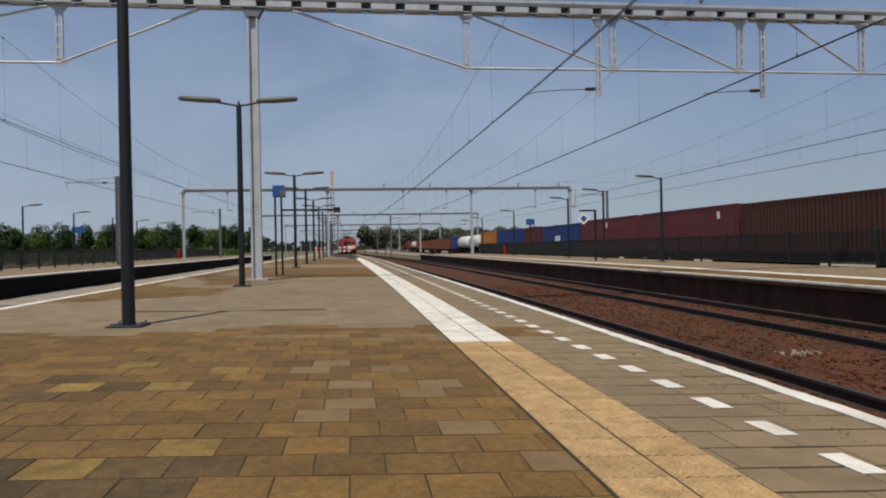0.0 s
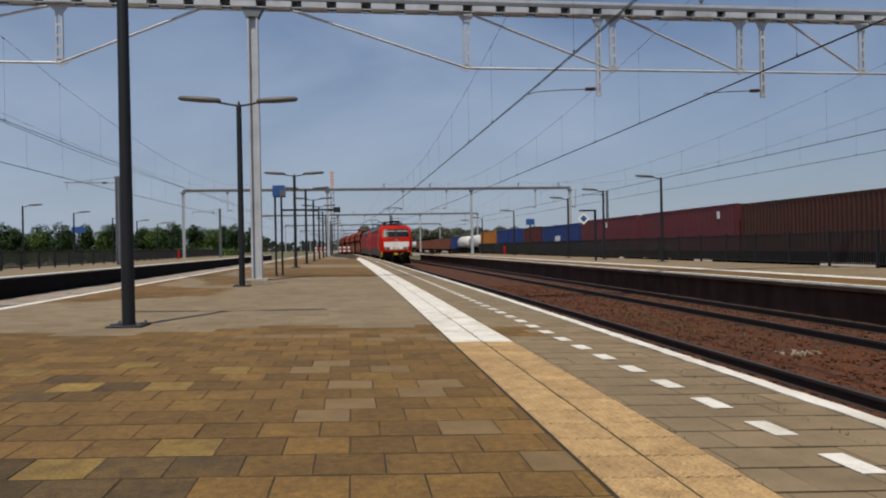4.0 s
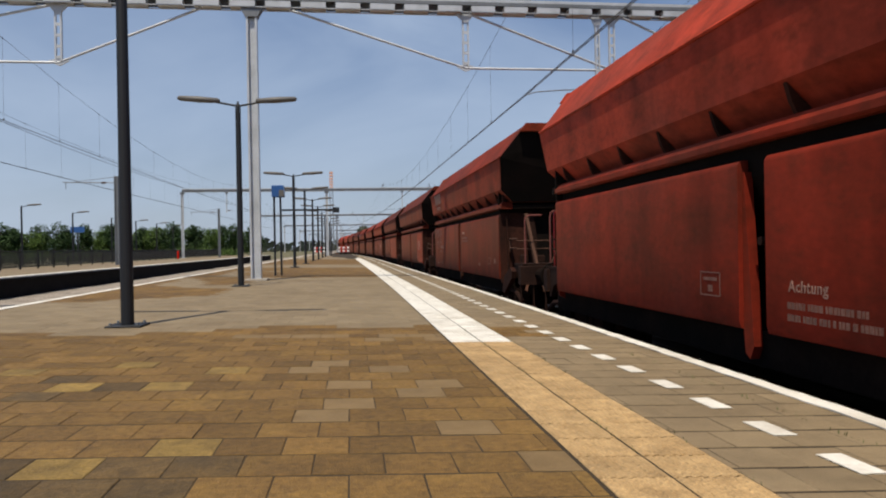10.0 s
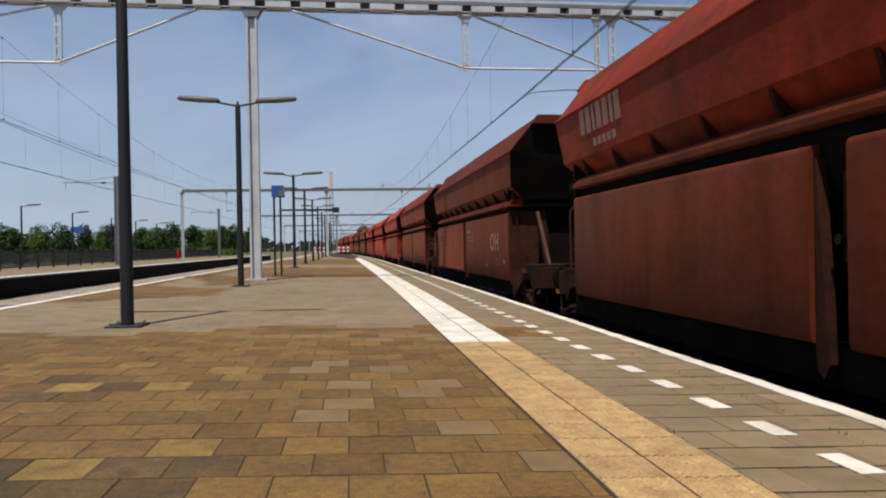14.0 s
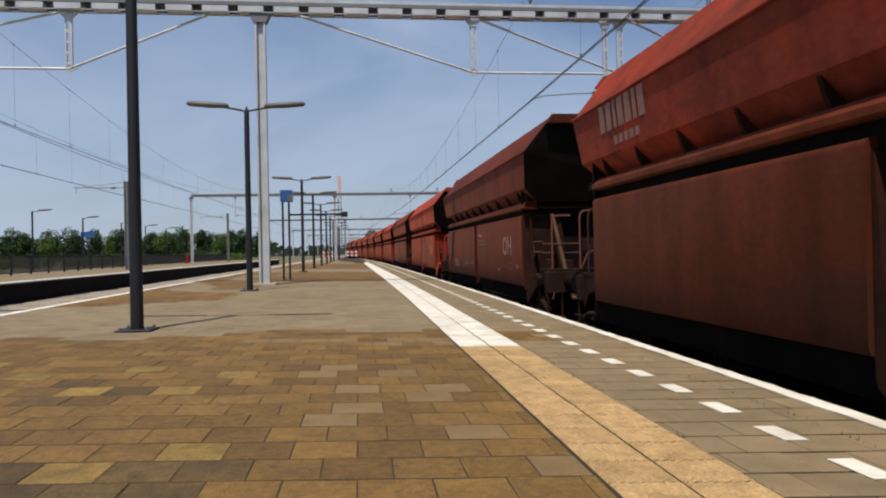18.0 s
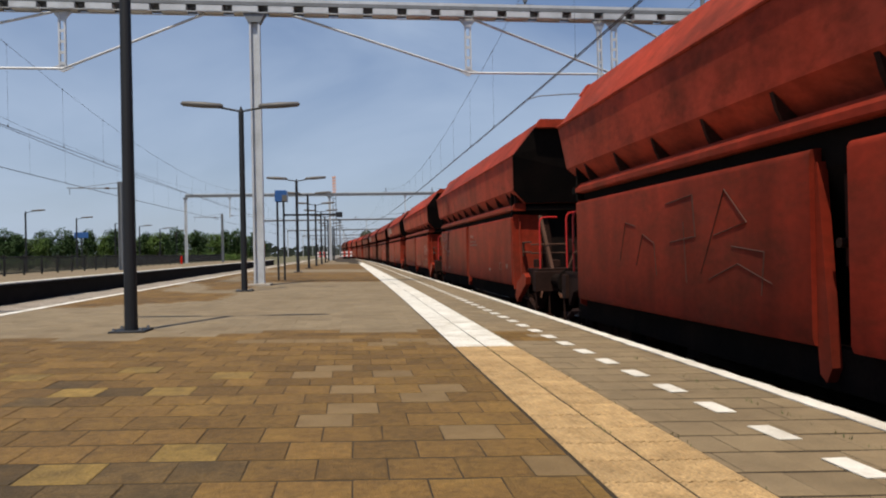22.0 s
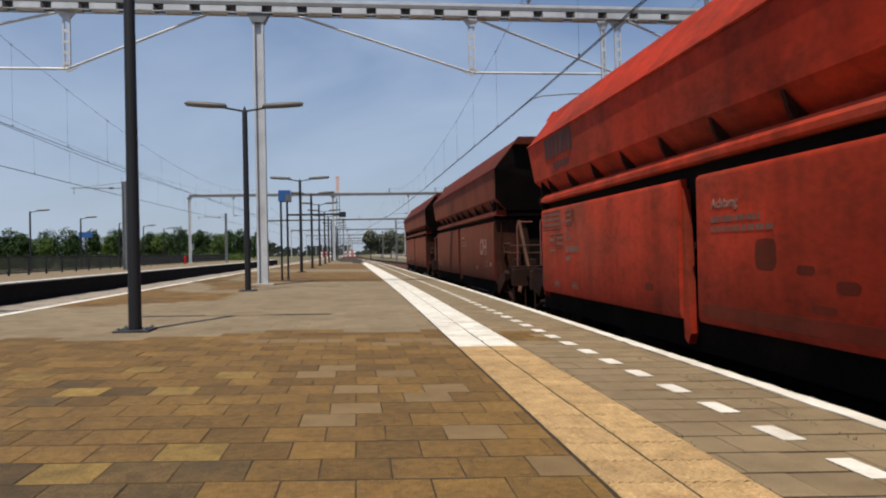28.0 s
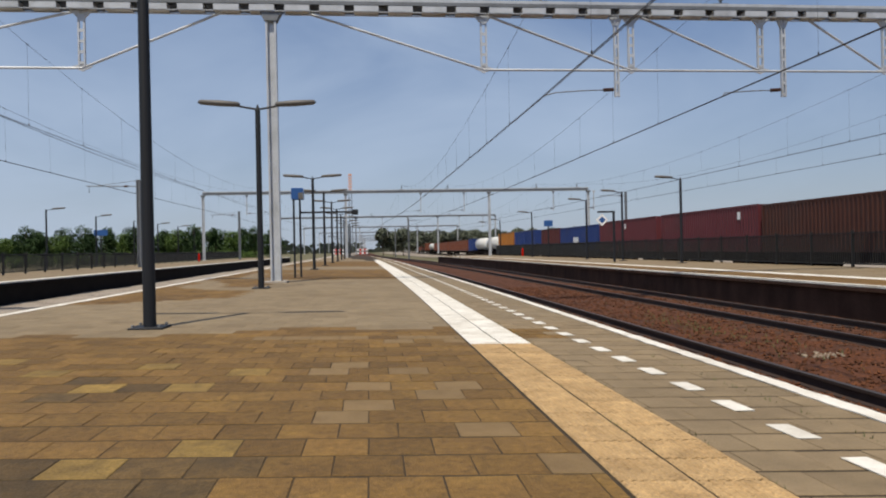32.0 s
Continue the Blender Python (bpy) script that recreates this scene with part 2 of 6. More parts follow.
class Shape:
    """Gathers simple solids into one mesh."""

    def __init__(self):
        self.v, self.f = [], []

    def add(self, verts, faces):
        n = len(self.v)
        self.v += [tuple(p) for p in verts]
        self.f += [tuple(i + n for i in f) for f in faces]
        return self

    def box(self, x0, x1, y0, y1, z0, z1):
        return self.add([(x0, y0, z0), (x1, y0, z0), (x1, y1, z0), (x0, y1, z0),
                         (x0, y0, z1), (x1, y0, z1), (x1, y1, z1), (x0, y1, z1)],
                        [(3, 2, 1, 0), (4, 5, 6, 7), (0, 1, 5, 4), (1, 2, 6, 5), (2, 3, 7, 6), (3, 0, 4, 7)])

    def chamfered(self, x0, x1, y0, y1, z0, z1, c):
        """A box whose top edges are bevelled."""
        return self.add([(x0, y0, z0), (x1, y0, z0), (x1, y1, z0), (x0, y1, z0),
                         (x0, y0, z1 - c), (x1, y0, z1 - c), (x1, y1, z1 - c), (x0, y1, z1 - c),
                         (x0 + c, y0 + c, z1), (x1 - c, y0 + c, z1), (x1 - c, y1 - c, z1), (x0 + c, y1 - c, z1)],
                        [(8, 9, 10, 11)] + [(a, (a + 1) % 4, 4 + (a + 1) % 4, 4 + a) for a in range(4)]
                        + [(4 + a, 4 + (a + 1) % 4, 8 + (a + 1) % 4, 8 + a) for a in range(4)])

    def tube(self, p, q, r, r2=None, n=8, caps=True):
        p, q = Vector(p), Vector(q)
        r2 = r if r2 is None else r2
        turn = (q - p).to_track_quat("Z", "Y")
        ring = [turn @ Vector((math.cos(2 * math.pi * k / n), math.sin(2 * math.pi * k / n), 0)) for k in range(n)]
        faces = [(k, (k + 1) % n, n + (k + 1) % n, n + k) for k in range(n)]
        if caps:
            faces += [tuple(reversed(range(n))), tuple(range(n, 2 * n))]
        return self.add([p + u * r for u in ring] + [q + u * r2 for u in ring], faces)

    def path(self, points, r, n=6):
        """One continuous round bar through the points."""
        pts = [Vector(p) for p in points]
        legs = [(q - p).normalized() for p, q in zip(pts, pts[1:])]
        frame_now = legs[0].to_track_quat("Z", "Y")
        rows = []
        for k, p in enumerate(pts):
            a, b = legs[max(k - 1, 0)], legs[min(k, len(legs) - 1)]
            ahead = (a + b).normalized() if (a + b).length > 1e-4 else b
            frame_now = (frame_now @ Vector((0, 0, 1))).rotation_difference(ahead) @ frame_now
            wide = r / max(0.72, ahead.dot(b))
            rows.append([p + frame_now @ Vector((wide * math.cos(2 * math.pi * j / n), wide * math.sin(2 * math.pi * j / n), 0)) for j in range(n)])
        base = len(self.v)
        self.loft([[tuple(v) for v in row] for row in rows])
        last = base + n * (len(rows) - 1)
        self.f += [tuple(reversed(range(base, base + n))), tuple(range(last, last + n))]
        return self

    def prism(self, outline, a, b, axis="y"):
        """A closed outline of (x, z) pushed along y, or of (y, z) pushed along x, or (x, y) along z."""
        def at(p, d):
            return {"y": (p[0], d, p[1]), "x": (d, p[0], p[1]), "z": (p[0], p[1], d)}[axis]
        n = len(outline)
        return self.add([at(p, a) for p in outline] + [at(p, b) for p in outline],
                        [(k, (k + 1) % n, n + (k + 1) % n, n + k) for k in range(n)]
                        + [tuple(reversed(range(n))), tuple(range(n, 2 * n))])

    def loft(self, rows, closed=True):
        """Skin between rings of equal length."""
        n = len(rows[0])
        faces = []
        for r in range(len(rows) - 1):
            faces += [(r * n + k, r * n + (k + 1) % n, (r + 1) * n + (k + 1) % n, (r + 1) * n + k)
                      for k in range(n if closed else n - 1)]
        return self.add([p for row in rows for p in row], faces)

    def mesh(self, name, material, smooth=False):
        me = bpy.data.meshes.new(name)
        me.from_pydata(self.v, [], self.f)
        bm = bmesh.new()
        bm.from_mesh(me)
        bmesh.ops.recalc_face_normals(bm, faces=bm.faces)
        bm.to_mesh(me)
        bm.free()
        me.materials.append(material)
        if smooth:
            me.shade_smooth()
        return me


def part(name, shape, material, parent, label="", at=None, smooth=False):
    ob = new(name, shape.mesh(name, material, smooth) if isinstance(shape, Shape) else shape)
    if parent:
        ob.parent = parent
    if at is not None:
        ob.matrix_basis = at
    return tagged(ob, label=label)


def thing(name, label, category, at=None, group="", kind=""):
    ob = new(name)
    ob.empty_display_size = 0.2
    if at is not None:
        ob.matrix_basis = at
    return tagged(ob, label, category, group, kind)


def structure(name, shape, material, label, category):
    return tagged(part(name, shape, material, None), label, category, kind="structure")


# ---- ground and track bed ----
FALL = 0.018            # the paving falls gently towards the train
RAIL_Z = -0.74
EDGE, LEFT_EDGE = 2.82, -5.35
END_Y = 118.0           # where the platforms end


def gz(x):
    return -FALL * x


def bx(y):
    """The line swings slightly to the left further on, then runs nearly straight."""
    if y <= 12:
        return 0.0
    swing = max(0.0, min(y, 150) - 45) ** 2 / 3600 + (2.33 * (1 - math.exp(-(y - 150) / 40)) if y > 150 else 0.0)
    return -0.0105 * (min(y, 900) - 12 - 6 * (1 - math.exp(-(y - 12) / 6))) - swing


STEPS = [-60, -30, -10, 0, 5, 10, 12, 14, 16, 18, 20, 23, 26, 30, 35, 40, 50, 60, 70, 80, 90, 100, 109, 118]


def run(outline, y0, y1, bend=True):
    """An outline of (x, z) carried along the line from y0 to y1."""
    ys = [y0] + [y for y in STEPS + [130, 142, 155, 170, 185, 200, 220, 240, 260, 280, 300, 330, 360, 400, 500, 900] if y0 < y < y1] + [y1]
    s = Shape().loft([[(x + (bx(y) if bend and x > -1 else 0), y, z) for x, z in outline] for y in ys])
    n = len(outline)
    s.f += [tuple(reversed(range(n))), tuple(range(len(s.v) - n, len(s.v)))]
    return s


structure("ground", Shape().box(-2500, 2500, -1500, 4000, -1.6, -1.12), GROUND,
          "dry grass and sandy ground beside the railway", "ground")


def bed(name, x0, x1, y0, y1, z, material, label, step=0.35, rough=0.035):
    nx = max(2, int((x1 - x0) / step))
    ys = [y0]
    while ys[-1] < y1:
        ys.append(ys[-1] + step * max(1.0, abs(ys[-1]) / 14))
    s = Shape()
    rows = []
    for y in ys:
        rows.append([(x0 + (x1 - x0) * k / nx + (bx(y) if x0 > 0 else 0), y, z + rough * (noise.noise((x0 + (x1 - x0) * k / nx * 2.3, y * 2.3, 0)) +
                     random.uniform(-0.6, 0.6))) for k in range(nx + 1)])
    s.loft(rows, closed=False)
    return structure(name, s, material, label, "ballast")


bed("ballast_bed", 2.6, 11.0, -10, 60, -0.90, BALLAST, "rust-brown crushed stone between the rails", 0.13, 0.03)
bed("ballast_bed_far", 2.6, 11.0, 60, 900, -0.92, BALLAST, "rust-brown crushed stone between the rails", 0.8, 0.03)
bed("ballast_bed_left", -12.6, -5.2, -10, 900, -0.72, BALLAST_GREY, "grey-brown crushed stone of the other tracks", 0.5, 0.04)
bed("ballast_bed_yard", 18.6, 48.0, -30, 900, -0.95, BALLAST_GREY, "grey-brown crushed stone of the goods yard", 1.2, 0.04)

TRACKS = {"track_main": 4.69, "track_second": 9.2, "track_left": -7.2, "track_far_left": -10.9, "track_yard": 21.1,
          "track_yard_outer": 25.6}


def rail_shape(y0, y1):
    side = [(-0.07, 0), (0.07, 0), (0.07, 0.012), (0.012, 0.03), (0.012, 0.11), (0.036, 0.125), (0.036, 0.156),
            (-0.036, 0.156), (-0.036, 0.125), (-0.012, 0.11), (-0.012, 0.03), (-0.07, 0.012)]
    return run(side, y0, y1)


rail_mesh = rail_shape(-60, 900).mesh("rail", RAIL_SIDE)
head_mesh = run([(-0.034, 0.156), (0.034, 0.156), (0.034, 0.161), (-0.034, 0.161)], -60, 900).mesh("rail_head", RAIL_TOP)
straight_rail = Shape().box(-0.036, 0.036, -60, 900, 0, 0.156).mesh("rail", RAIL_SIDE)
straight_head = Shape().box(-0.034, 0.034, -60, 900, 0.156, 0.161).mesh("rail_head", RAIL_TOP)
sleeper_mesh = Shape().prism([(-1.3, 0), (1.3, 0), (1.3, 0.15), (1.1, 0.19), (0.45, 0.19), (0.3, 0.13), (-0.3, 0.13),
                              (-0.45, 0.19), (-1.1, 0.19), (-1.3, 0.15)], -0.13, 0.13).mesh("sleeper", SLEEPER)
for name, x in TRACKS.items():
    track = thing(name, "railway track with rusty rails on rust-dusted sleepers", "railway track", pose(x, 0, RAIL_Z - 0.161),
                  kind="structure")
    for side in (-0.7535, 0.7535):
        rail = part("rail", rail_mesh if 0 < x < 15 else straight_rail, None, track, at=pose(side, 0, 0))
        part("rail_head", head_mesh if 0 < x < 15 else straight_head, None, rail, "polished running surface")
    if name in ("track_main", "track_second"):
        for k in range(100):
            part("sleeper", sleeper_mesh, None, track, at=pose(bx(1.0 + 0.6 * k) + random.uniform(-0.02, 0.02), 1.0 + 0.6 * k, -0.185))
    else:
        s = Shape()
        for k in range(150):
            s.box(-1.3, 1.3, 10 + 0.6 * k, 10.26 + 0.6 * k, -0.17, 0.0)
        tagged(part("sleepers", s, SLEEPER, track), kind="stuff")


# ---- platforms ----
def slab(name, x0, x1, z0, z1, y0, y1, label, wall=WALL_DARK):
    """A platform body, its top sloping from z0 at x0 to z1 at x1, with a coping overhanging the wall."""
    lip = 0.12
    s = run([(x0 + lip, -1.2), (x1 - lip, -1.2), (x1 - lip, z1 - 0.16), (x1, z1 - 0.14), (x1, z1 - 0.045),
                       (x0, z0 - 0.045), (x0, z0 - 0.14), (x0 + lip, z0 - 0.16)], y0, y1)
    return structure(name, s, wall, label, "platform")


platform = slab("platform_middle", LEFT_EDGE, EDGE, gz(LEFT_EDGE), gz(EDGE), -25, END_Y, "island platform body with rust-dusted side walls, coloured dark for shade")
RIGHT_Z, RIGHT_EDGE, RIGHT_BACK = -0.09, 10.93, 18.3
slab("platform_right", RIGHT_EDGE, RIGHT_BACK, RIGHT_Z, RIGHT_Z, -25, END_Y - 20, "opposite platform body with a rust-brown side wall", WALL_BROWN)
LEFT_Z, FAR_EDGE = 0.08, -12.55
slab("platform_left", -27.0, FAR_EDGE, LEFT_Z, LEFT_Z, -25, END_Y, "far platform body with a near-black side wall", WALL_BLACK)


# ---- paving of the middle platform ----
def layer(name, x0, x1, y0, y1, material, label, z=0.0, thick=0.05):
    return structure(name, run([(x0, gz(x0) - thick + z), (x1, gz(x1) - thick + z), (x1, gz(x1) + z), (x0, gz(x0) + z)], y0, y1),
                     material, label, "paving")


layer("joint_bed", LEFT_EDGE, EDGE - 0.01, -25, END_Y, JOINT, "dark sand in the joints between paving tiles", -0.0028, 0.03)
PITCH, SKEW = 0.301, -0.075


def tile_rows(x0, x1, y0, y1, phase=0.0):
    """Centres and widths of half-bond tiles between x0 and x1; the rows lie a little askew."""
    first, last = math.floor((y0 - 3.99) / PITCH), math.ceil((y1 - 3.99) / PITCH)
    for row in range(first, last + 1):
        off = phase + (-0.02 if row % 2 == 0 else 0.13)
        k0, k1 = math.floor((x0 - off) / PITCH), math.ceil((x1 - off) / PITCH)
        for k in range(k0, k1 + 1):
            a, b = max(x0, off + k * PITCH), min(x1, off + (k + 1) * PITCH)
            if b - a > 0.018:
                y = 3.99 + row * PITCH + SKEW * ((a + b) / 2)
                if y0 < y < y1:
                    yield a, b, y, row, k


def tile_solid(w, d=PITCH, gap=0.0100, side=0.0024):
    s = Shape().chamfered(-w / 2 + side, w / 2 - side, -d / 2 + gap, d / 2 - gap, -0.05, 0.0, 0.003)
    s.v = [(x, y + SKEW * x, z) for x, y, z in s.v]
    return s


def brown_here(x, y):
    edge = 8.1 + 0.25 * noise.noise((x * 1.3, y, 0)) + (0.45 if x > -1.6 else 0.0)
    if y < edge:
        return True
    if x < -2.6 and 12.6 + 0.8 * (x + 5) < y < 60:
        return noise.noise((x * 0.8, y * 0.3, 4)) > -0.15
    return 23.0 < y < 34.5 or 40 < y < 60


STAINED = [(-1.57, 4.89), (-1.94, 4.65), (-1.75, 3.1), (-1.45, 3.1), (-0.55, 3.05), (-1.35, 2.5), (-1.05, 2.5), (-2.3, 3.7), (-2.1, 4.3), (-2.4, 4.6), (-1.9, 5.2), (-2.9, 5.2), (-1.65, 2.8), (-1.95, 3.4), (-2.2, 4.0), (-2.75, 4.9), (-3.2, 5.5), (-1.5, 3.65), (-0.75, 2.75)]
YELLOWED = [(-0.80, 3.37), (-1.25, 4.87), (-1.88, 4.93), (-0.83, 5.46), (-1.2, 3.1), (-1.6, 5.8), (-2.4, 5.8), (-0.6, 5.8), (-3.1, 6.4), (-2.0, 6.7)]
LIGHT = [(-0.17, 3.99), (-0.01, 4.3), (0.0, 4.9), (-0.31, 5.38), (0.63, 3.7), (0.87, 3.08), (0.45, 4.55), (0.6, 4.85), (0.32, 5.52),
         (-2.0, 6.2), (-1.7, 6.2), (-0.17, 5.76), (-1.13, 7.67), (-0.83, 7.66), (-0.52, 7.66), (-0.22, 7.66), (0.29, 7.38), (0.55, 7.66), (0.82, 7.38), (0.85, 7.66), (0.4, 4.11)]


def near_tiles(parent):
    shared = {}
    for a, b, y, row, k in tile_rows(LEFT_EDGE + 0.16, 0.95, 0.4, 7.9):
        x = (a + b) / 2
        if x < -0.62 * y - 0.2:
            continue
        kind = BROWN_TILE
        for spots, other in ((STAINED, STAINED_TILE), (YELLOWED, YELLOW_TILE), (LIGHT, LIGHT_TILE)):
            if any(abs(x - u) < 0.125 and abs(y - v) < 0.15 for u, v in spots) or (other is STAINED_TILE and y < 3.2 and x < -0.9):
                kind = other
        key = (round(b - a, 2), kind.name)
        if key not in shared:
            shared[key] = tile_solid(b - a).mesh("tile", kind)
        part("tile", shared[key], None, parent,
             at=pose(x, y, gz(x) + random.uniform(-0.001, 0.002), random.gauss(0, 0.22), 1.03 + random.gauss(0, 0.22), random.gauss(0, 0.6)))


def far_tiles(name, x0, x1, y0, y1, keep, material, parent, phase=0.0):
    s = Shape()
    for a, b, y, row, k in tile_rows(x0, x1, y0, y1, phase):
        x = (a + b) / 2
        if not keep(x, y):
            continue
        t = tile_solid(b - a, gap=0.0030, side=0.0004)
        z = gz(x) + random.uniform(-0.0005, 0.002)
        s.add([(x + bx(y) + p, y + q, z + r - FALL * p) for p, q, r in t.v], t.f)
    return tagged(part(name, s, material, parent), kind="stuff")


paving = thing("paving", "concrete paving tiles, stained brown near and grey further on", "paving", kind="structure")
near_tiles(paving)
L0 = LEFT_EDGE + 0.16
in_near = lambda x, y: 0.4 < y < 7.9 and x >= -0.62 * y - 0.2
far_tiles("brown_tiles", L0, 0.95, -14.0, 8.9, lambda x, y: not in_near(x, y) and brown_here(x, y), BROWN_FAR, paving)
far_tiles("grey_tiles", L0, 0.95, 6.9, 30.0, lambda x, y: not in_near(x, y) and not brown_here(x, y), GREY_FAR, paving)
far_tiles("brown_tiles_beyond", L0, 0.95, 8.9, 30.0, lambda x, y: brown_here(x, y), BROWN_FAR, paving)
for y0, y1, m in ((30, 34.6, BROWN_FAR), (34.6, 41, GREY_FAR), (41, 60, BROWN_FAR), (60, END_Y, GREY_FAR)):
    layer("paving_far", L0, 0.95, y0, y1, m, "tile paving towards the platform end", 0, 0.02)

# the edge strip: tiles, white dashes, the white edge line
edge_paving = thing("edge_paving", "grey concrete tiles along the platform edge", "paving", kind="structure")
shared_edge = {}
for a, b, y, row, k in tile_rows(1.566, EDGE - 0.14, 1.2, 9.0, -0.03):
    x = (a + b) / 2
    kind = BROWN_TILE if 7.45 < y < 8.3 and x < 2.05 else GREY_TILE
    w = (round(b - a, 2), kind.name)
    if w not in shared_edge:
        shared_edge[w] = tile_solid(b - a, gap=0.0140, side=0.0025).mesh("tile", kind)
    part("tile", shared_edge[w], None, edge_paving, at=pose(x, y, gz(x) + random.uniform(-0.001, 0.002), random.gauss(0, 0.2), 1.03 + random.gauss(0, 0.2), 0))
far_tiles("tiles", 1.566, EDGE - 0.14, 9.0, 30, lambda x, y: True, GREY_FAR, edge_paving, -0.03)
far_tiles("tiles", 1.566, EDGE - 0.14, -14, 1.2, lambda x, y: True, GREY_FAR, edge_paving, -0.03)
layer("edge_paving_far", 1.566, EDGE - 0.14, 30, END_Y, GREY_FAR, "grey tile paving along the platform edge", 0, 0.02)

dashes = thing("dashed_line", "short white paint dashes along the platform edge", "painted line", kind="structure")
dash_mesh = Shape().add([(-0.06, -0.14, 0), (0.06, -0.145, 0), (0.055, 0.14, 0), (-0.065, 0.145, 0)], [(0, 1, 2, 3)])
dash_mesh = dash_mesh.add([(-0.06, -0.14, -0.004), (0.06, -0.145, -0.004), (0.055, 0.14, -0.004), (-0.065, 0.145, -0.004)],
                          [(3, 2, 1, 0), ] ).mesh("dash", WHITE_PAINT)
for k in range(-16, 112):
    y = 2.805 + 0.602 * k
    x = 2.10 + bx(y)
    part("dash", dash_mesh, None, dashes, at=pose(x, y, gz(2.1) + 0.006, 0, 1.03, 0))


def worn_line(name, x0, x1, y0, y1, label):
    """A painted line with a ragged, worn border."""
    rng = random.Random(5)
    rows, y = [], y0
    while y < y1:
        j0, j1 = rng.uniform(-0.012, 0.012), rng.uniform(-0.012, 0.006)
        b = bx(y) if x0 > 0 else 0
        rows.append([(x0 + j0 + b, y, gz(x0) + 0.004), (x1 + j1 + b, y, gz(x1) + 0.004), (x1 + j1 + b, y, gz(x1) - 0.06), (x0 + j0 + b, y, gz(x0) - 0.03)])
        y += 0.11 if y < 25 else 1.0
    return structure(name, Shape().loft(rows), WHITE_PAINT, label, "painted line")


worn_line("edge_line", EDGE - 0.125, EDGE, -8, END_Y, "worn white line painted on the platform edge")
worn_line("edge_line_left", LEFT_EDGE, LEFT_EDGE + 0.16, -8, END_Y, "worn white line on the other platform edge")

# ribbed guide tiles, sand yellow near, painted white beyond
guide = thing("guide_strip", "ribbed guide tiles, sand yellow, painted white further on", "tactile paving", kind="structure")


def ribbed(material):
    s = Shape().box(-0.146, 0.146, -0.1455, 0.1455, -0.05, -0.004)
    for k in range(7):
        x = -0.126 + k * 0.042
        s.prism([(x - 0.013, -0.004), (x + 0.013, -0.004), (x + 0.008, 0.0), (x - 0.008, 0.0)], -0.1445, 0.1445)
    s.v = [(x, y + SKEW * x, z) for x, y, z in s.v]
    return s.mesh("guide_tile", material)


yellow_tile, white_tile = ribbed(GUIDE_TILE), ribbed(WHITE_PAINT)
for col in range(2):
    for k in range(-6, 90):
        x, y = 1.115 + 0.305 * col, 2.68 + 0.2995 * k
        y += SKEW * x
        part("guide_tile", yellow_tile if k < 15 else white_tile, None, guide,
             at=pose(x + bx(y), y, gz(x) + 0.004 + random.uniform(-0.001, 0.001), random.gauss(0, 0.2), 1.03 + random.gauss(0, 0.2), random.gauss(0, 0.3)))
layer("guide_strip_behind", 0.96, 1.57, -14, 0.72, GUIDE_TILE, "sand yellow guide strip", 0, 0.02)
layer("guide_strip_far", 0.96, 1.57, 29.3, END_Y, WHITE_PAINT, "white painted guide strip towards the platform end", 0, 0.02)

# ---- the other platforms' surfaces ----
def flat(name, x0, x1, z, y0, y1, material, label, bend=True):
    return structure(name, run([(x0, z - 0.06), (x1, z - 0.06), (x1, z), (x0, z)], y0, y1, bend), material, label, "paving")


R = RIGHT_EDGE
flat("edge_line_right", R, R + 0.18, RIGHT_Z + 0.002, -25, END_Y - 20, WHITE_PAINT, "white line on the opposite platform edge")
flat("edge_paving_right", R + 0.18, R + 1.85, RIGHT_Z, -25, END_Y - 20, BROWN_FAR, "brown stained tiles on the opposite platform")
flat("guide_strip_right", R + 1.85, R + 2.45, RIGHT_Z + 0.002, -25, END_Y - 20, WHITE_PAINT, "white guide strip on the opposite platform")
flat("paving_right", R + 2.45, RIGHT_BACK, RIGHT_Z, -25, END_Y - 20, GREY_FAR, "grey tiles on the opposite platform")
flat("edge_line_far_left", FAR_EDGE - 0.5, FAR_EDGE, LEFT_Z + 0.002, -25, END_Y, WHITE_PAINT, "white line on the far platform edge", False)
flat("verge_left", -27.0, -19.8, LEFT_Z, -25, END_Y, GROUND, "dry grass verge behind the far platform", False)
flat("paving_left", -19.8, FAR_EDGE - 0.5, LEFT_Z, -25, END_Y, GREY_FAR, "grey tiles on the far platform", False)


# ---- station things ----
LAMP_H = 4.45


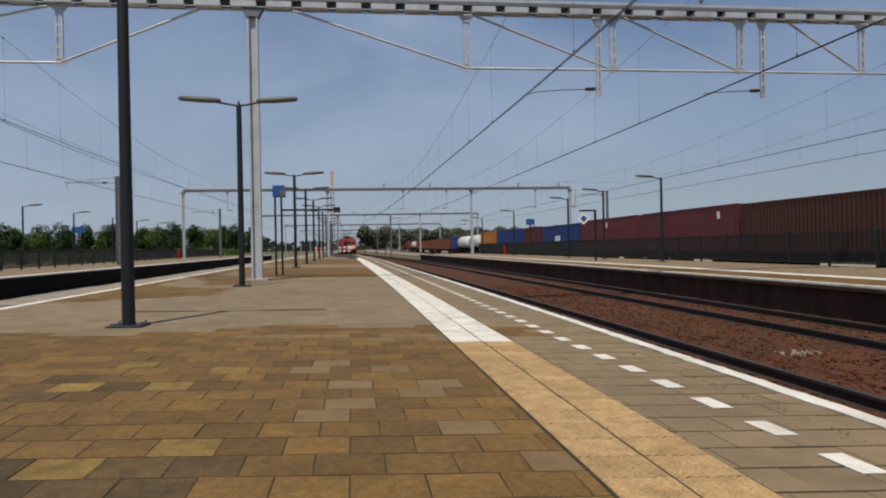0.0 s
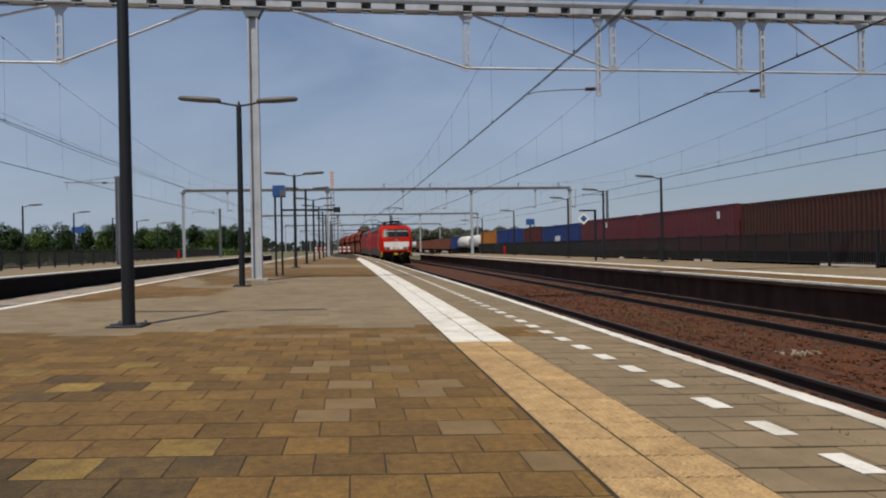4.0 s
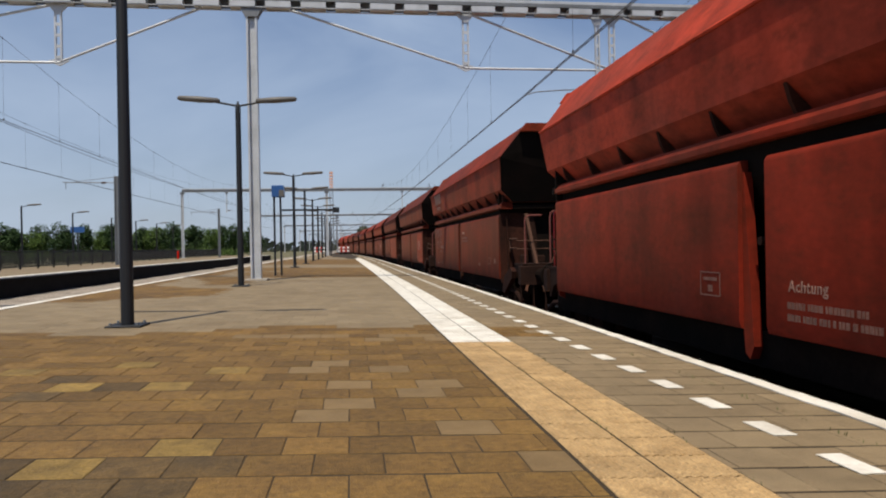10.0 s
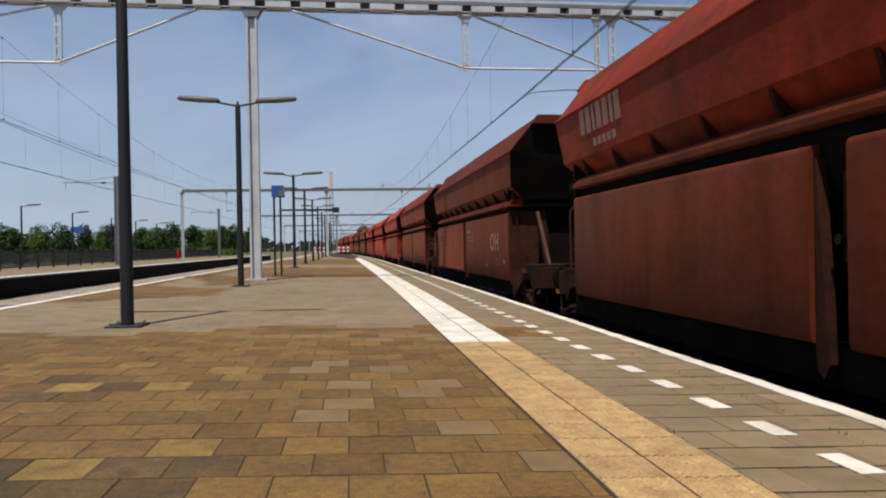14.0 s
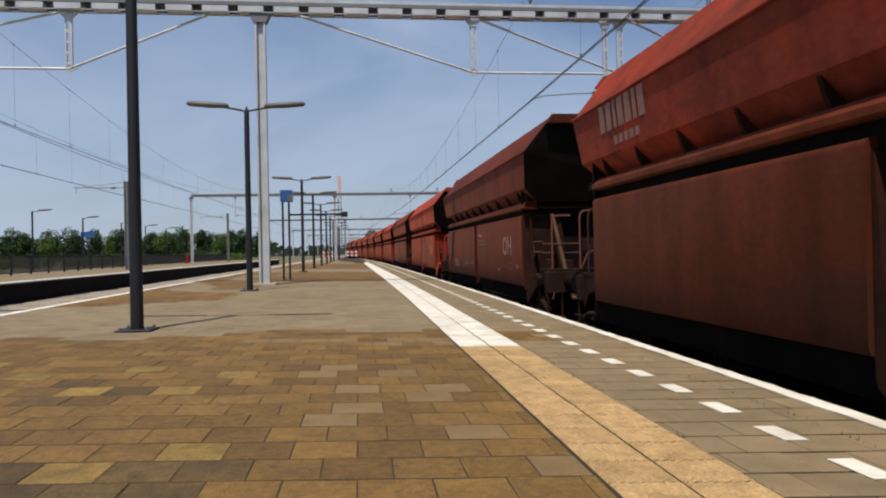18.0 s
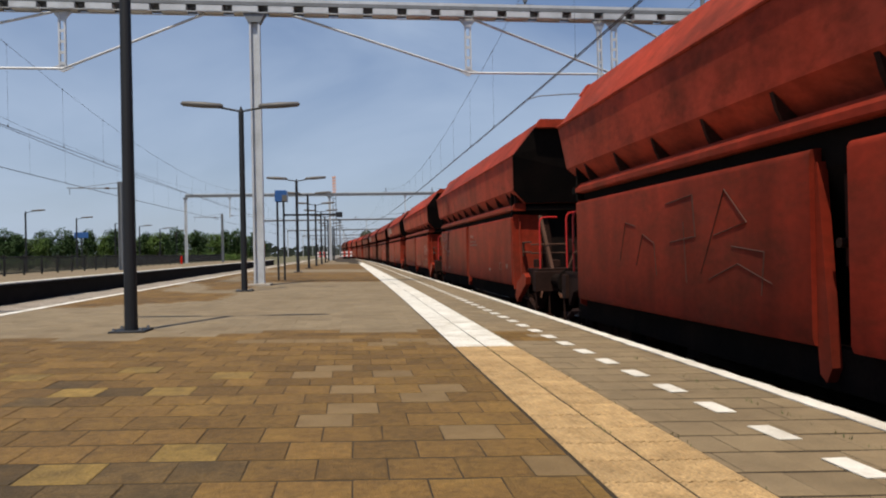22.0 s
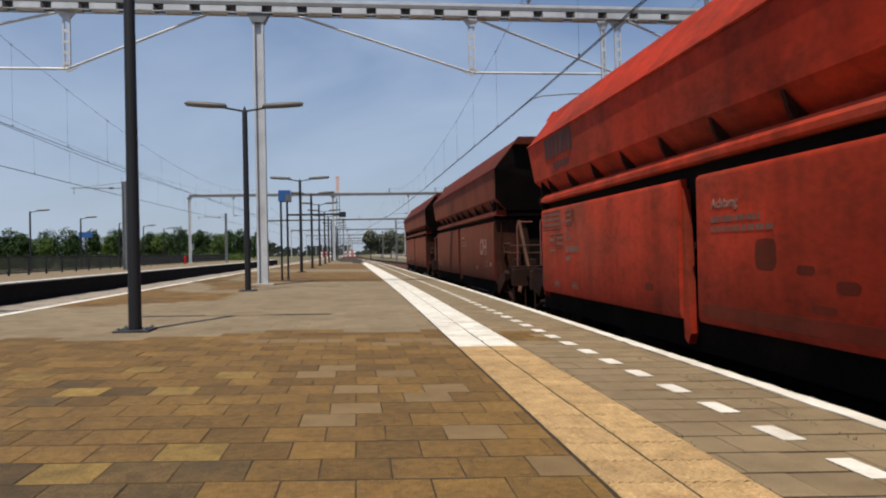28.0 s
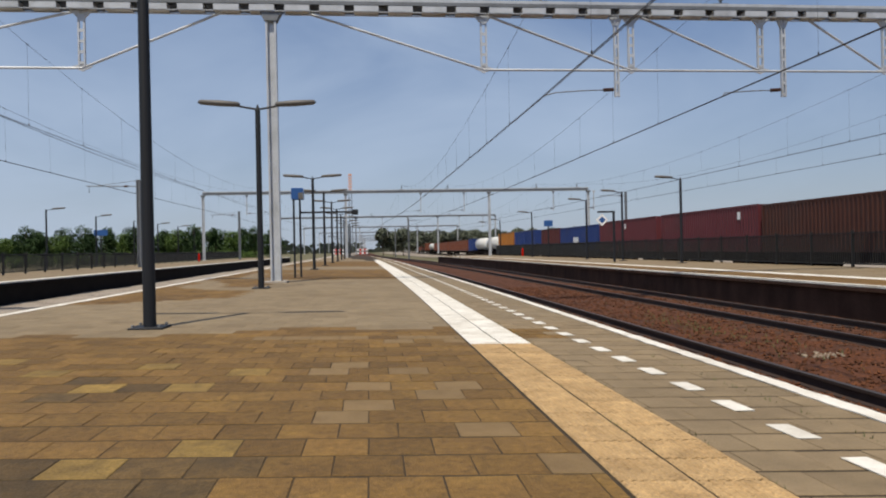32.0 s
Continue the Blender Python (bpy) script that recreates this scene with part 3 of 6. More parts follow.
def lamp_post(label, arms, at, group):
    post = thing("lamp_post", label, "lamp post", at, group)
    part("pole", Shape().tube((0, 0, 0.02), (0, 0, LAMP_H - 0.12), 0.075, 0.062, 14), POLE, post, smooth=False)
    part("cap", Shape().tube((0, 0, LAMP_H - 0.12), (0, 0, LAMP_H + 0.02), 0.062, 0.012, 12), POLE, post)
    part("base_plate", Shape().chamfered(-0.2, 0.2, -0.2, 0.2, 0.0, 0.025, 0.006), POLE, post)
    for sx, sy in ((-1, -1), (1, -1), (1, 1), (-1, 1)):
        part("bolt", Shape().tube((sx * 0.15, sy * 0.15, 0.02), (sx * 0.15, sy * 0.15, 0.055), 0.018, n=6), GALV_DARK, post)
    for a in arms:
        part("arm", Shape().tube((0, 0, LAMP_H - 0.1), (a * 0.55, 0, LAMP_H + 0.0), 0.025, n=8), POLE, post)
        s = Shape()
        rows = []
        for d, w, h in ((0.42, 0.03, 0.03), (0.46, 0.08, 0.06), (0.9, 0.095, 0.075), (1.34, 0.085, 0.06), (1.40, 0.03, 0.03)):
            z = LAMP_H + 0.025 + (d - 0.42) * 0.06
            rows.append([(a * d, w * math.cos(u), z + h * math.sin(u)) for u in [k * math.pi / 5 for k in range(10)]])
        s.loft(rows)
        lamp = part("lamp_housing", s, LAMP_GREY, post, smooth=True)
        part("diffuser", Shape().prism([(a * 0.52, LAMP_H - 0.01), (a * 1.3, LAMP_H + 0.035), (a * 1.3, LAMP_H + 0.06),
                                        (a * 0.52, LAMP_H + 0.02)], -0.06, 0.06), DIFFUSER, lamp, "yellowed lamp glass")
    return post


first = lamp_post("dark painted lamp post with two grey lamp arms", (-1, 1), pose(-2.61, 8.85, gz(-2.61)), "lamp posts on the middle platform")
for y in (17.81, 34.9, 43.4, 52.3, 61, 69.6, 78.2, 86.8, 95.5, 104):
    copy_thing(first, pose(-2.62, y, gz(-2.62)))
single = lamp_post("dark painted lamp post with one lamp arm", (-1,), pose(16.25, 36.0, RIGHT_Z), "lamp posts on the opposite platform")
for y in (44.6, 52.2, 70.2, 87.6, 96):
    copy_thing(single, pose(16.2, y, RIGHT_Z))
lone = lamp_post("dark painted lamp post with one lamp arm", (1,), pose(-24.2, 57, LEFT_Z), "lamp posts on the far platform")
for y in (67.5, 78, 86.5, 95.4, 104):
    copy_thing(lone, pose(-24.4, y, LEFT_Z))


# ---- overhead line ----
PORTALS = [20.85 + 65.6 * k for k in range(-1, 9)]
BEAM_Z0, BEAM_Z1, CHORD_Z = 7.74, 8.14, 6.15
MASTS = (-19.2, -2.64, 14.7, 27.1)
LINES = {4.69: 5.27, 9.2: 10.85, -10.9: -11.3, 21.1: 21.8, 25.6: 26.9}
CONTACT_Z, MESSENGER_Z, SAG = 5.38, 8.65, 2.0


def portal(y, detail):
    p = thing("overhead_line_portal", "galvanised steel portal carrying the overhead wires", "overhead portal", pose(0, y, 0),
              "portals over the tracks")
    x0, x1 = -19.2, 27.1
    part("top_chord", Shape().box(x0, x1, -0.16, 0.16, BEAM_Z1 - 0.10, BEAM_Z1), GALV, p)
    s = Shape()
    for side in (-0.2, 0.2):
        s.box(x0, x1, side - 0.008, side + 0.008, BEAM_Z0 + 0.2, BEAM_Z1 - 0.1)
    part("side_rail", s, GALV_DARK, p)
    lower = Shape().box(x0, x1, -0.19, -0.15, BEAM_Z0, BEAM_Z0 + 0.02).box(x0, x1, 0.15, 0.19, BEAM_Z0, BEAM_Z0 + 0.02)
    part("lower_flange", lower, GALV, p)
    # dull plate added so the gaps between battens look shaded inside
    part("back_plate", Shape().box(x0, x1, 0.10, 0.12, BEAM_Z0 + 0.022, BEAM_Z1 - 0.1), GALV_DARK, p)
    if detail:
        x = x0 + 0.3
        while x < x1 - 0.8:
            part("batten", Shape().box(x, x + 0.70, -0.2, 0.2, BEAM_Z0 + 0.022, BEAM_Z0 + 0.19), GALV, p)
            x += 0.98
    else:
        part("web", Shape().box(x0, x1, -0.18, 0.09, BEAM_Z0 + 0.02, BEAM_Z0 + 0.2), GALV_DARK, p)
    for mx in MASTS:
        if mx == 14.7 and y < 40:
            continue
        foot = gz(mx) if mx == -2.64 else (RIGHT_Z if mx == 14.7 else LEFT_Z if mx < -5 else -1.1)
        half = [(-0.145, -0.12), (-0.095, -0.12), (-0.095, -0.012), (0.095, -0.012), (0.095, -0.12), (0.145, -0.12)]
        s = Shape().prism([(mx + a, b) for a, b in half] + [(mx - a, -b) for a, b in half], foot + 0.06, BEAM_Z0 - 0.25, "z")
        mast = part("mast", s, GALV, p)
        part("foot_plate", Shape().chamfered(mx - 0.32, mx + 0.32, -0.3, 0.3, foot, foot + 0.06, 0.015), CONCRETE, mast)
        part("head_bracket", Shape().prism([(mx - 0.17, BEAM_Z0 - 0.25), (mx + 0.17, BEAM_Z0 - 0.25), (mx + 0.3, BEAM_Z0),
                                            (mx - 0.3, BEAM_Z0)], -0.15, 0.15), GALV_DARK, mast)
    drops = (-14.6, -7.81, 3.48, 7.95, 12.04, 16.14, 23.0) if y < 40 else ()
    for d in drops:
        s = Shape()
        for side in (-0.075, 0.075):
            s.box(d + side - 0.022, d + side + 0.022, -0.04, 0.04, CHORD_Z + 0.03, BEAM_Z0)
        for k in range(5):
            s.box(d - 0.07, d + 0.07, -0.035, -0.02, CHORD_Z + 0.1 + 0.3 * k, CHORD_Z + 0.18 + 0.3 * k)
        s.prism([(d - 0.28, BEAM_Z0 - 0.001), (d - 0.09, BEAM_Z0 - 0.22), (d + 0.09, BEAM_Z0 - 0.22), (d + 0.28, BEAM_Z0 - 0.001)], -0.03, 0.03)
        part("drop_post", s, GALV, p)
        part("joint_plate", Shape().prism([(d - 0.28, CHORD_Z + 0.04), (d, CHORD_Z - 0.1), (d + 0.28, CHORD_Z + 0.04), (d, CHORD_Z + 0.12)],
                                          -0.02, 0.02), GALV, p)
    r = 0.036
    for a, b in ((-14.6, -7.81), (3.48, 7.95), (7.95, 12.04), (12.04, 16.14), (16.14, 23.0)) if y < 40 else ():
        part("tie_rod", Shape().tube((a, 0, CHORD_Z), (b, 0, CHORD_Z), r, n=6), GALV, p)
    for a, b in ((-4.0, -7.81), (-1.6, 3.48), (3.6, 7.95), (8.3, 12.04), (13.6, 16.14), (-18.4, -14.6), (-7.9, -14.6)) if y < 40 else ():
        part("diagonal_rod", Shape().tube((a, 0, BEAM_Z0), (b, 0, CHORD_Z), r, n=6), GALV, p)
    for track, wire in LINES.items():
        sway = bx(y) if wire > 0 else 0.0
        wire += sway
        h = wire + ({4.69: 2.27, 9.2: 1.97}.get(track, 2.1) if track > 0 else -2.9)
        s = Shape()
        for side in (-0.05, 0.05):
            s.box(h + side - 0.02, h + side + 0.02, -0.05, 0.05, CONTACT_Z - 0.02, BEAM_Z0)
        for k in range(6):
            s.box(h - 0.05, h + 0.05, -0.045, -0.03, CONTACT_Z + 0.36 * k, CONTACT_Z + 0.36 * k + 0.09)
        s.prism([(h - 0.2, BEAM_Z0 - 0.001), (h - 0.07, BEAM_Z0 - 0.3), (h + 0.07, BEAM_Z0 - 0.3), (h + 0.2, BEAM_Z0 - 0.001)], -0.03, 0.03)
        hanger = part("hanger", s, GALV, p)
        part("messenger_support", Shape().tube((wire, 0, BEAM_Z1 - 0.001), (wire, 0, MESSENGER_Z - 0.02), 0.035, n=6).tube((wire, 0, BEAM_Z1 + 0.15), (wire, 0, BEAM_Z1 + 0.36), 0.07, n=8)
             .box(wire - 0.25, wire + 0.25, -0.06, 0.06, BEAM_Z1 - 0.001, BEAM_Z1 + 0.05), GALV_DARK, p)
        way = -1 if track > 0 else 1
        part("registration_arm", Shape().path([(h, 0, CONTACT_Z + 0.2), (h + way * 1.1, 0, CONTACT_Z + 0.16), (h + way * 1.9, 0, CONTACT_Z + 0.1),
                                               (wire, 0, CONTACT_Z + 0.0)], 0.018), GALV_DARK, hanger)
        part("insulator", Shape().tube((h + way * 0.12, 0, CONTACT_Z + 0.2), (h + way * 0.42, 0, CONTACT_Z + 0.185), 0.055, n=8), INSULATOR, hanger)
    return p


for k, y in enumerate(PORTALS):
    portal(y, k == 1)


def catenary(track, wire, support=MESSENGER_Z, sag=SAG, drift=0.0):
    """Contact wires, sagging messenger and droppers over one track, span by span."""
    line = thing("overhead_wire", "weathered copper overhead line with droppers", "overhead wire", group="overhead wires")
    low, other, high = [], [], []
    for a, b in zip(PORTALS, PORTALS[1:]):
        for k in range(0 if not low else 1, 15):
            u = k / 14
            y = a + (b - a) * u
            bow = 4 * u * (1 - u)
            bend = bx(y) if track > 0 else 0.0
            x, zc = wire - 0.12 * bow + bend, CONTACT_Z - 0.05 * bow
            xm, zm = x, support - sag * bow
            low.append((x, y, zc))
            other.append((x + 0.05 - drift * math.sin(2 * math.pi * u), y, zc))
            high.append((xm, y, zm))
            if 0 < k < 14 and a < 100:
                dropper = Shape().tube((x, y, zc), (xm, y, zm), 0.0035, n=4, caps=False)
                dropper.tube((x, y, zc - 0.01), (x, y, zc + 0.07), 0.022, n=5)
                dropper.tube((xm, y - 0.04, zm), (xm, y + 0.04, zm), 0.022, n=5)
                part("dropper", dropper, WIRE, line)
    part("contact_wire", Shape().path(low, 0.013, 5), WIRE, line)
    part("contact_wire", Shape().path(other, 0.011, 5), WIRE, line)
    part("messenger_wire", Shape().path(high, 0.0065, 5), WIRE, line)


for track, wire in LINES.items():
    catenary(track, wire, drift=0.45 if track < 0 else 0.0)
catenary(-16.4, -16.45, 8.4, 0.9)


# ---- the coal train ----
RED = mat("traffic_red_loco_paint", (0.46, 0.010, 0.003), 0.5, var=0.14, scale=1.5, fine=30, bump=0.03, spec=0.07,
          stain=(0.17, 0.012, 0.007), amount=0.5, stain_scale=0.7, streak=0.16)
LOCO_GREY = mat("dark_grey_loco_skirt", (0.066, 0.058, 0.052), 0.65, var=0.25, scale=1.5, fine=30, bump=0.05,
                stain=(0.085, 0.070, 0.056), amount=0.5, streak=0.14, spec=0.15)
LOCO_ROOF = mat("grey_loco_roof", (0.075, 0.074, 0.076), 0.55, var=0.2, scale=1.5, fine=30, bump=0.05)
LOCO_WHITE = mat("dusty_white_loco_panel", (0.72, 0.71, 0.68), 0.5, var=0.1, scale=2, fine=40, bump=0.02,
                 stain=(0.5, 0.46, 0.4), amount=0.4)
LOCO_YELLOW = mat("yellow_safety_paint", (0.55, 0.30, 0.02), 0.5, var=0.15, stain=(0.3, 0.18, 0.05), amount=0.4)
GLASS = mat("dark_windscreen_glass", (0.012, 0.013, 0.014), 0.08, var=0.05, bump=0.0, spec=0.45)
RUBBER = mat("black_rubber", (0.012, 0.012, 0.012), 0.7, var=0.1)
LENS = mat("headlight_glass", (0.55, 0.55, 0.52), 0.1, 0.4, var=0.05)
CHROME = mat("dusty_metal_rail", (0.30, 0.25, 0.23), 0.5, 0.5, var=0.2)
BLIND = mat("pale_sun_blind", (0.20, 0.205, 0.195), 0.7, var=0.1)
# darker red that paints the shade of a hollow on a flat patch
POCKET = mat("recess_shade_red", (0.16, 0.008, 0.006), 0.7, var=0.2)
STENCIL_GREY = mat("faint_grey_stencils", (0.13, 0.12, 0.11), 0.8, var=0.3, scale=6)
LOCO_MARK = mat("dusty_white_marks", (0.42, 0.40, 0.37), 0.7, var=0.2, scale=5, fine=40)
# grime on gear and frames, both taken darker to deepen the shade there
UNDER = mat("grimy_running_gear_shade_black", (0.007, 0.0055, 0.005), 1.0, var=0.35, scale=3, fine=30,
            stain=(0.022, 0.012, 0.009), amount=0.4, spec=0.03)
GRIME_SHADE = mat("rust_brown_frame_shade_dark", (0.022, 0.0095, 0.0068), 0.88, var=0.4, scale=2.5, fine=25,
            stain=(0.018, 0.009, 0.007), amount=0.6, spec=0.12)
# near black: the deep shade between wagons is put into this colour
COAL_SHADE = mat("coal_dust_and_shade_black", (0.0055, 0.004, 0.0035), 0.95, var=0.35, scale=2, fine=25, stain=(0.018, 0.009, 0.007), amount=0.3, spec=0.08)
# dirty brown end steel, darkened further for the shade under the hopper
END_DIRT_SHADE = mat("dirty_brown_end_steel_shade_dark", (0.034, 0.012, 0.008), 0.88, var=0.4, scale=3, fine=20, stain=(0.010, 0.006, 0.005), amount=0.8, stain_scale=1.4, spec=0.1, rand=0.2)
RAIL_RED = mat("red_handrail_paint", (0.42, 0.02, 0.018), 0.45, var=0.15, scale=4)
STRUT = mat("dusty_strut_steel", (0.072, 0.036, 0.025), 0.85, var=0.3, scale=3, spec=0.15)
RAIL_WORN = mat("worn_handrail_paint", (0.15, 0.045, 0.038), 0.5, var=0.3, scale=4)
LETTER = mat("faded_white_lettering", (0.25, 0.13, 0.10), 0.7, var=0.25, scale=6, fine=60, stain=(0.25, 0.12, 0.09), amount=0.5, stain_scale=5)
STENCIL = mat("worn_small_stencils", (0.15, 0.066, 0.049), 0.75, var=0.35, scale=6, fine=50)
EMBLEM = mat("pale_emblem_paint", (0.42, 0.29, 0.22), 0.7, var=0.25, scale=5, fine=40, stain=(0.28, 0.14, 0.10), amount=0.6, stain_scale=4)
SOOT_LETTER = mat("dark_lettering", (0.05, 0.015, 0.012), 0.7, var=0.2)
CAR_X = TRACKS["track_main"]


def wagon_paint(name, base, stain):
    return mat(name, (0.92 * base[0], 0.70 * base[1], 0.56 * base[2]), 0.68, var=0.22, scale=1.1, fine=14, bump=0.02, stain=stain, amount=0.85, stain_scale=0.6,
               stretch_by=(1, 0.7, 1.3), spec=0.06, rand=0.14, streak=0.28, dust=((0.72, 0.29, 0.18), 0.10), soil=((0.050, 0.016, 0.008), 0.45, 0.7, "own"))


WAGON_PAINTS = [wagon_paint("dusty_brown_red_wagon_paint", (0.26, 0.042, 0.023), (0.145, 0.031, 0.020)),
                wagon_paint("orange_red_wagon_paint", (0.42, 0.066, 0.042), (0.25, 0.049, 0.032)),
                wagon_paint("sooty_brown_wagon_paint", (0.13, 0.029, 0.020), (0.075, 0.022, 0.016)),
                wagon_paint("bright_red_wagon_paint", (0.50, 0.050, 0.026), (0.33, 0.044, 0.025))]
FLAP_PAINTS = [wagon_paint("grimy_brown_flap_paint", (0.115, 0.019, 0.012), (0.062, 0.015, 0.010)),
               wagon_paint("grimy_red_flap_paint", (0.22, 0.029, 0.018), (0.120, 0.022, 0.015)),
               wagon_paint("sooty_flap_paint", (0.085, 0.015, 0.010), (0.045, 0.012, 0.009)),
               wagon_paint("red_flap_paint", (0.40, 0.046, 0.026), (0.24, 0.042, 0.026))]
FLAP_PAINTS.append(wagon_paint("olive_brown_flap_paint", (0.105, 0.030, 0.017), (0.060, 0.022, 0.014)))
PAINT_WORDS = ("dusty brown-red", "orange-red", "sooty dark brown", "bright red")

PX, PZ0, PZ1 = 1.45, 0.93, 2.34      # side flaps: half width, foot and head over the rails
HALF = 5.48                          # half length of hopper and flaps
LEDGE = 5.70                         # half length of the beam over the flaps
RAIL_Y = 6.62                        # hand rails at the ends
BUFFER = 7.7                         # half length over buffers


def rounded(points, r, n=3):
    """Replace the corners of a polyline by short arcs."""
    pts = [Vector(p) for p in points]
    out = [pts[0]]
    for a, b, c in zip(pts, pts[1:], pts[2:]):
        p, q = b + (a - b).normalized() * r, b + (c - b).normalized() * r
        for k in range(n + 1):
            u = k / n
            out.append(p * (1 - u) ** 2 + b * 2 * u * (1 - u) + q * u * u)
    return out + [pts[-1]]


def lettering(text, size, material):
    cu = bpy.data.curves.new("lettering", "FONT")
    cu.body, cu.size, cu.extrude, cu.align_x = text, size, 0.002, "CENTER"
    cu.offset, cu.space_character = size * 0.018, 1.12
    ob = new("lettering", cu)
    dg = bpy.context.evaluated_depsgraph_get()
    me = bpy.data.meshes.new_from_object(ob.evaluated_get(dg))
    bpy.data.objects.remove(ob)
    me.materials.clear()
    me.materials.append(material)
    return me


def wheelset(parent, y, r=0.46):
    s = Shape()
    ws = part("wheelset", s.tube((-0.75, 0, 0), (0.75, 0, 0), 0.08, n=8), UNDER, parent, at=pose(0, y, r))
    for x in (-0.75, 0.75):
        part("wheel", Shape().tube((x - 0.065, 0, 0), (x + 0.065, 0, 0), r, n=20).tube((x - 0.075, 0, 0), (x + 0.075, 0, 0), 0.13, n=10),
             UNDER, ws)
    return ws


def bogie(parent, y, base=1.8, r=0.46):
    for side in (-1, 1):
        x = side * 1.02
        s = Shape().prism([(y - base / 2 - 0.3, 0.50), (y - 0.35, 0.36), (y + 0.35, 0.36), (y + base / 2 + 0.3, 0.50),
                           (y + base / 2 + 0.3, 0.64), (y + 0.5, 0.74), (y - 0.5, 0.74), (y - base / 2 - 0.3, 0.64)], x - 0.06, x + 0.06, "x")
        part("bogie_frame", s, GRIME_SHADE, parent)
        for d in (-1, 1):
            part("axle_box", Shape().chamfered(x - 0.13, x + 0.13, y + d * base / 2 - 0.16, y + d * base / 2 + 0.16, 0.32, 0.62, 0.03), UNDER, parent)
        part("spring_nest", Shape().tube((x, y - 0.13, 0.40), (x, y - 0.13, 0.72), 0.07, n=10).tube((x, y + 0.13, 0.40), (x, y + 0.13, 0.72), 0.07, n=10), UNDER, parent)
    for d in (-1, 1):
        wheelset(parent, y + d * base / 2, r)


def hopper_wagon(paint, flap_paint, label, hand, plain=False):
    """A bogie hopper wagon, its origin on the rails at mid length; the train's head is towards -y. plain: no brake platform at its ends."""
    end_paint = flap_paint if hand is RAIL_RED else END_DIRT_SHADE
    w = thing("hopper_wagon", label, "hopper wagon", group="hopper wagons of the coal train")
    knee, top, waist, foot = (1.53, 3.52), (0.98, 4.20), (1.47, 2.86), (1.20, 2.60)
    H = HALF + 0.70
    # hopper: flared sides, end walls that fall inwards
    outline = [foot, waist, knee, top, (-top[0], top[1]), (-knee[0], knee[1]), (-waist[0], waist[1]), (-foot[0], foot[1])]
    drop = {2.60: 0.42, 2.86: 0.32, 3.52: 0.10, 4.20: 0.0}
    s = Shape().loft([[(x, -H + drop[z], z) for x, z in outline], [(x, H - drop[z], z) for x, z in outline]])
    part("hopper", s, paint, w)
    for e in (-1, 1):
        # blackened sheet over each hopper end, carrying the shade of the overhang
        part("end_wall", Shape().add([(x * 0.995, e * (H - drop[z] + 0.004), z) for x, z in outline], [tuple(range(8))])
             .add([(x * 0.99, e * (H - drop[z] - 0.03), z) for x, z in outline], [tuple(range(8))]), COAL_SHADE, w)
    # side skins reach the ends beyond the inward end walls
    for side in (-1, 1):
        # ledge beam under the hopper
        o = [(1.18, 2.455), (1.42, 2.455), (1.445, 2.475), (1.445, 2.53), (1.39, 2.60), (1.18, 2.60)]
        part("ledge_beam", Shape().prism([(side * x, z) for x, z in o], -LEDGE, HALF + 0.06), flap_paint, w)
        for k in range(10 if side < 0 else 0):
            y = -HALF + 0.4 + k * (2 * HALF - 0.8) / 9
            # dark brown on the gussets stands for the shade below the flare
            part("gusset", Shape().prism([(side * 1.2, 2.60), (side * 1.36, 2.60), (side * 1.41, 2.70), (side * 1.45, 2.84)], y - 0.025, y + 0.025), END_DIRT_SHADE, w)
        part("knee_seam", Shape().tube((side * knee[0], -H + 0.11, knee[1]), (side * knee[0], H - 0.11, knee[1]), 0.022, n=6), paint, w)
        # two discharge flaps with a gap and lever between them
        for y0, y1 in ((-HALF, -0.28), (0.12, HALF)):
            arc = [(side * (PX - 0.06 + 0.06 * math.sin(u)), PZ1 - 0.06 + 0.06 * math.cos(u)) for u in [j * math.pi / 8 for j in range(4, -1, -1)]]
            o = [(side * (PX - 0.10), PZ0 - 0.02), (side * (PX - 0.02), PZ0), (side * PX, PZ0 + 0.05)] + arc + [(side * (PX - 0.10), PZ1)]
            flap = part("discharge_flap", Shape().prism(o, y0, y1), flap_paint, w, smooth=True)
            flap.data.set_sharp_from_angle(angle=radians(30))
        part("flap_lever", Shape().prism([(0.09, PZ1 - 0.1), (0.116, PZ1 - 0.1), (0.116, PZ0 - 0.02), (0.10, PZ0 - 0.20), (0.03, PZ0 - 0.25), (-0.03, PZ0 - 0.14)],
                                         side * (PX - 0.12), side * (PX - 0.04), "x"), end_paint, w)
        part("flap_hinge", Shape().chamfered(*sorted((side * (PX - 0.24), side * (PX - 0.14))), -0.16, -0.06, 1.5, 2.38, 0.01), GRIME_SHADE, w)
        part("hinge_pin", Shape().tube((side * (PX - 0.2), -0.10, 1.66), (side * (PX - 0.06), -0.10, 1.66), 0.035, n=8), GRIME_SHADE, w)
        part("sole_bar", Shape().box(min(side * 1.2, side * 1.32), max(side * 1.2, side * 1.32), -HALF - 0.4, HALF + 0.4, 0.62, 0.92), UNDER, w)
    for e in (-1, 1):
        y0, y1 = sorted((e * (H - 0.02), e * (H + 0.13)))
        part("end_rim", Shape().prism([(1.12, 4.05), (1.0, 4.215), (-1.0, 4.215), (-1.12, 4.05)], y0, y1), paint, w)
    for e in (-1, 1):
        # added screen that keeps the end gap dark; the beam is blackened too
        part("end_bulkhead", Shape().box(-1.44, 1.44, *sorted((e * (HALF - 0.015), e * (HALF + 0.035))), 2.36, 2.90), COAL_SHADE, w)
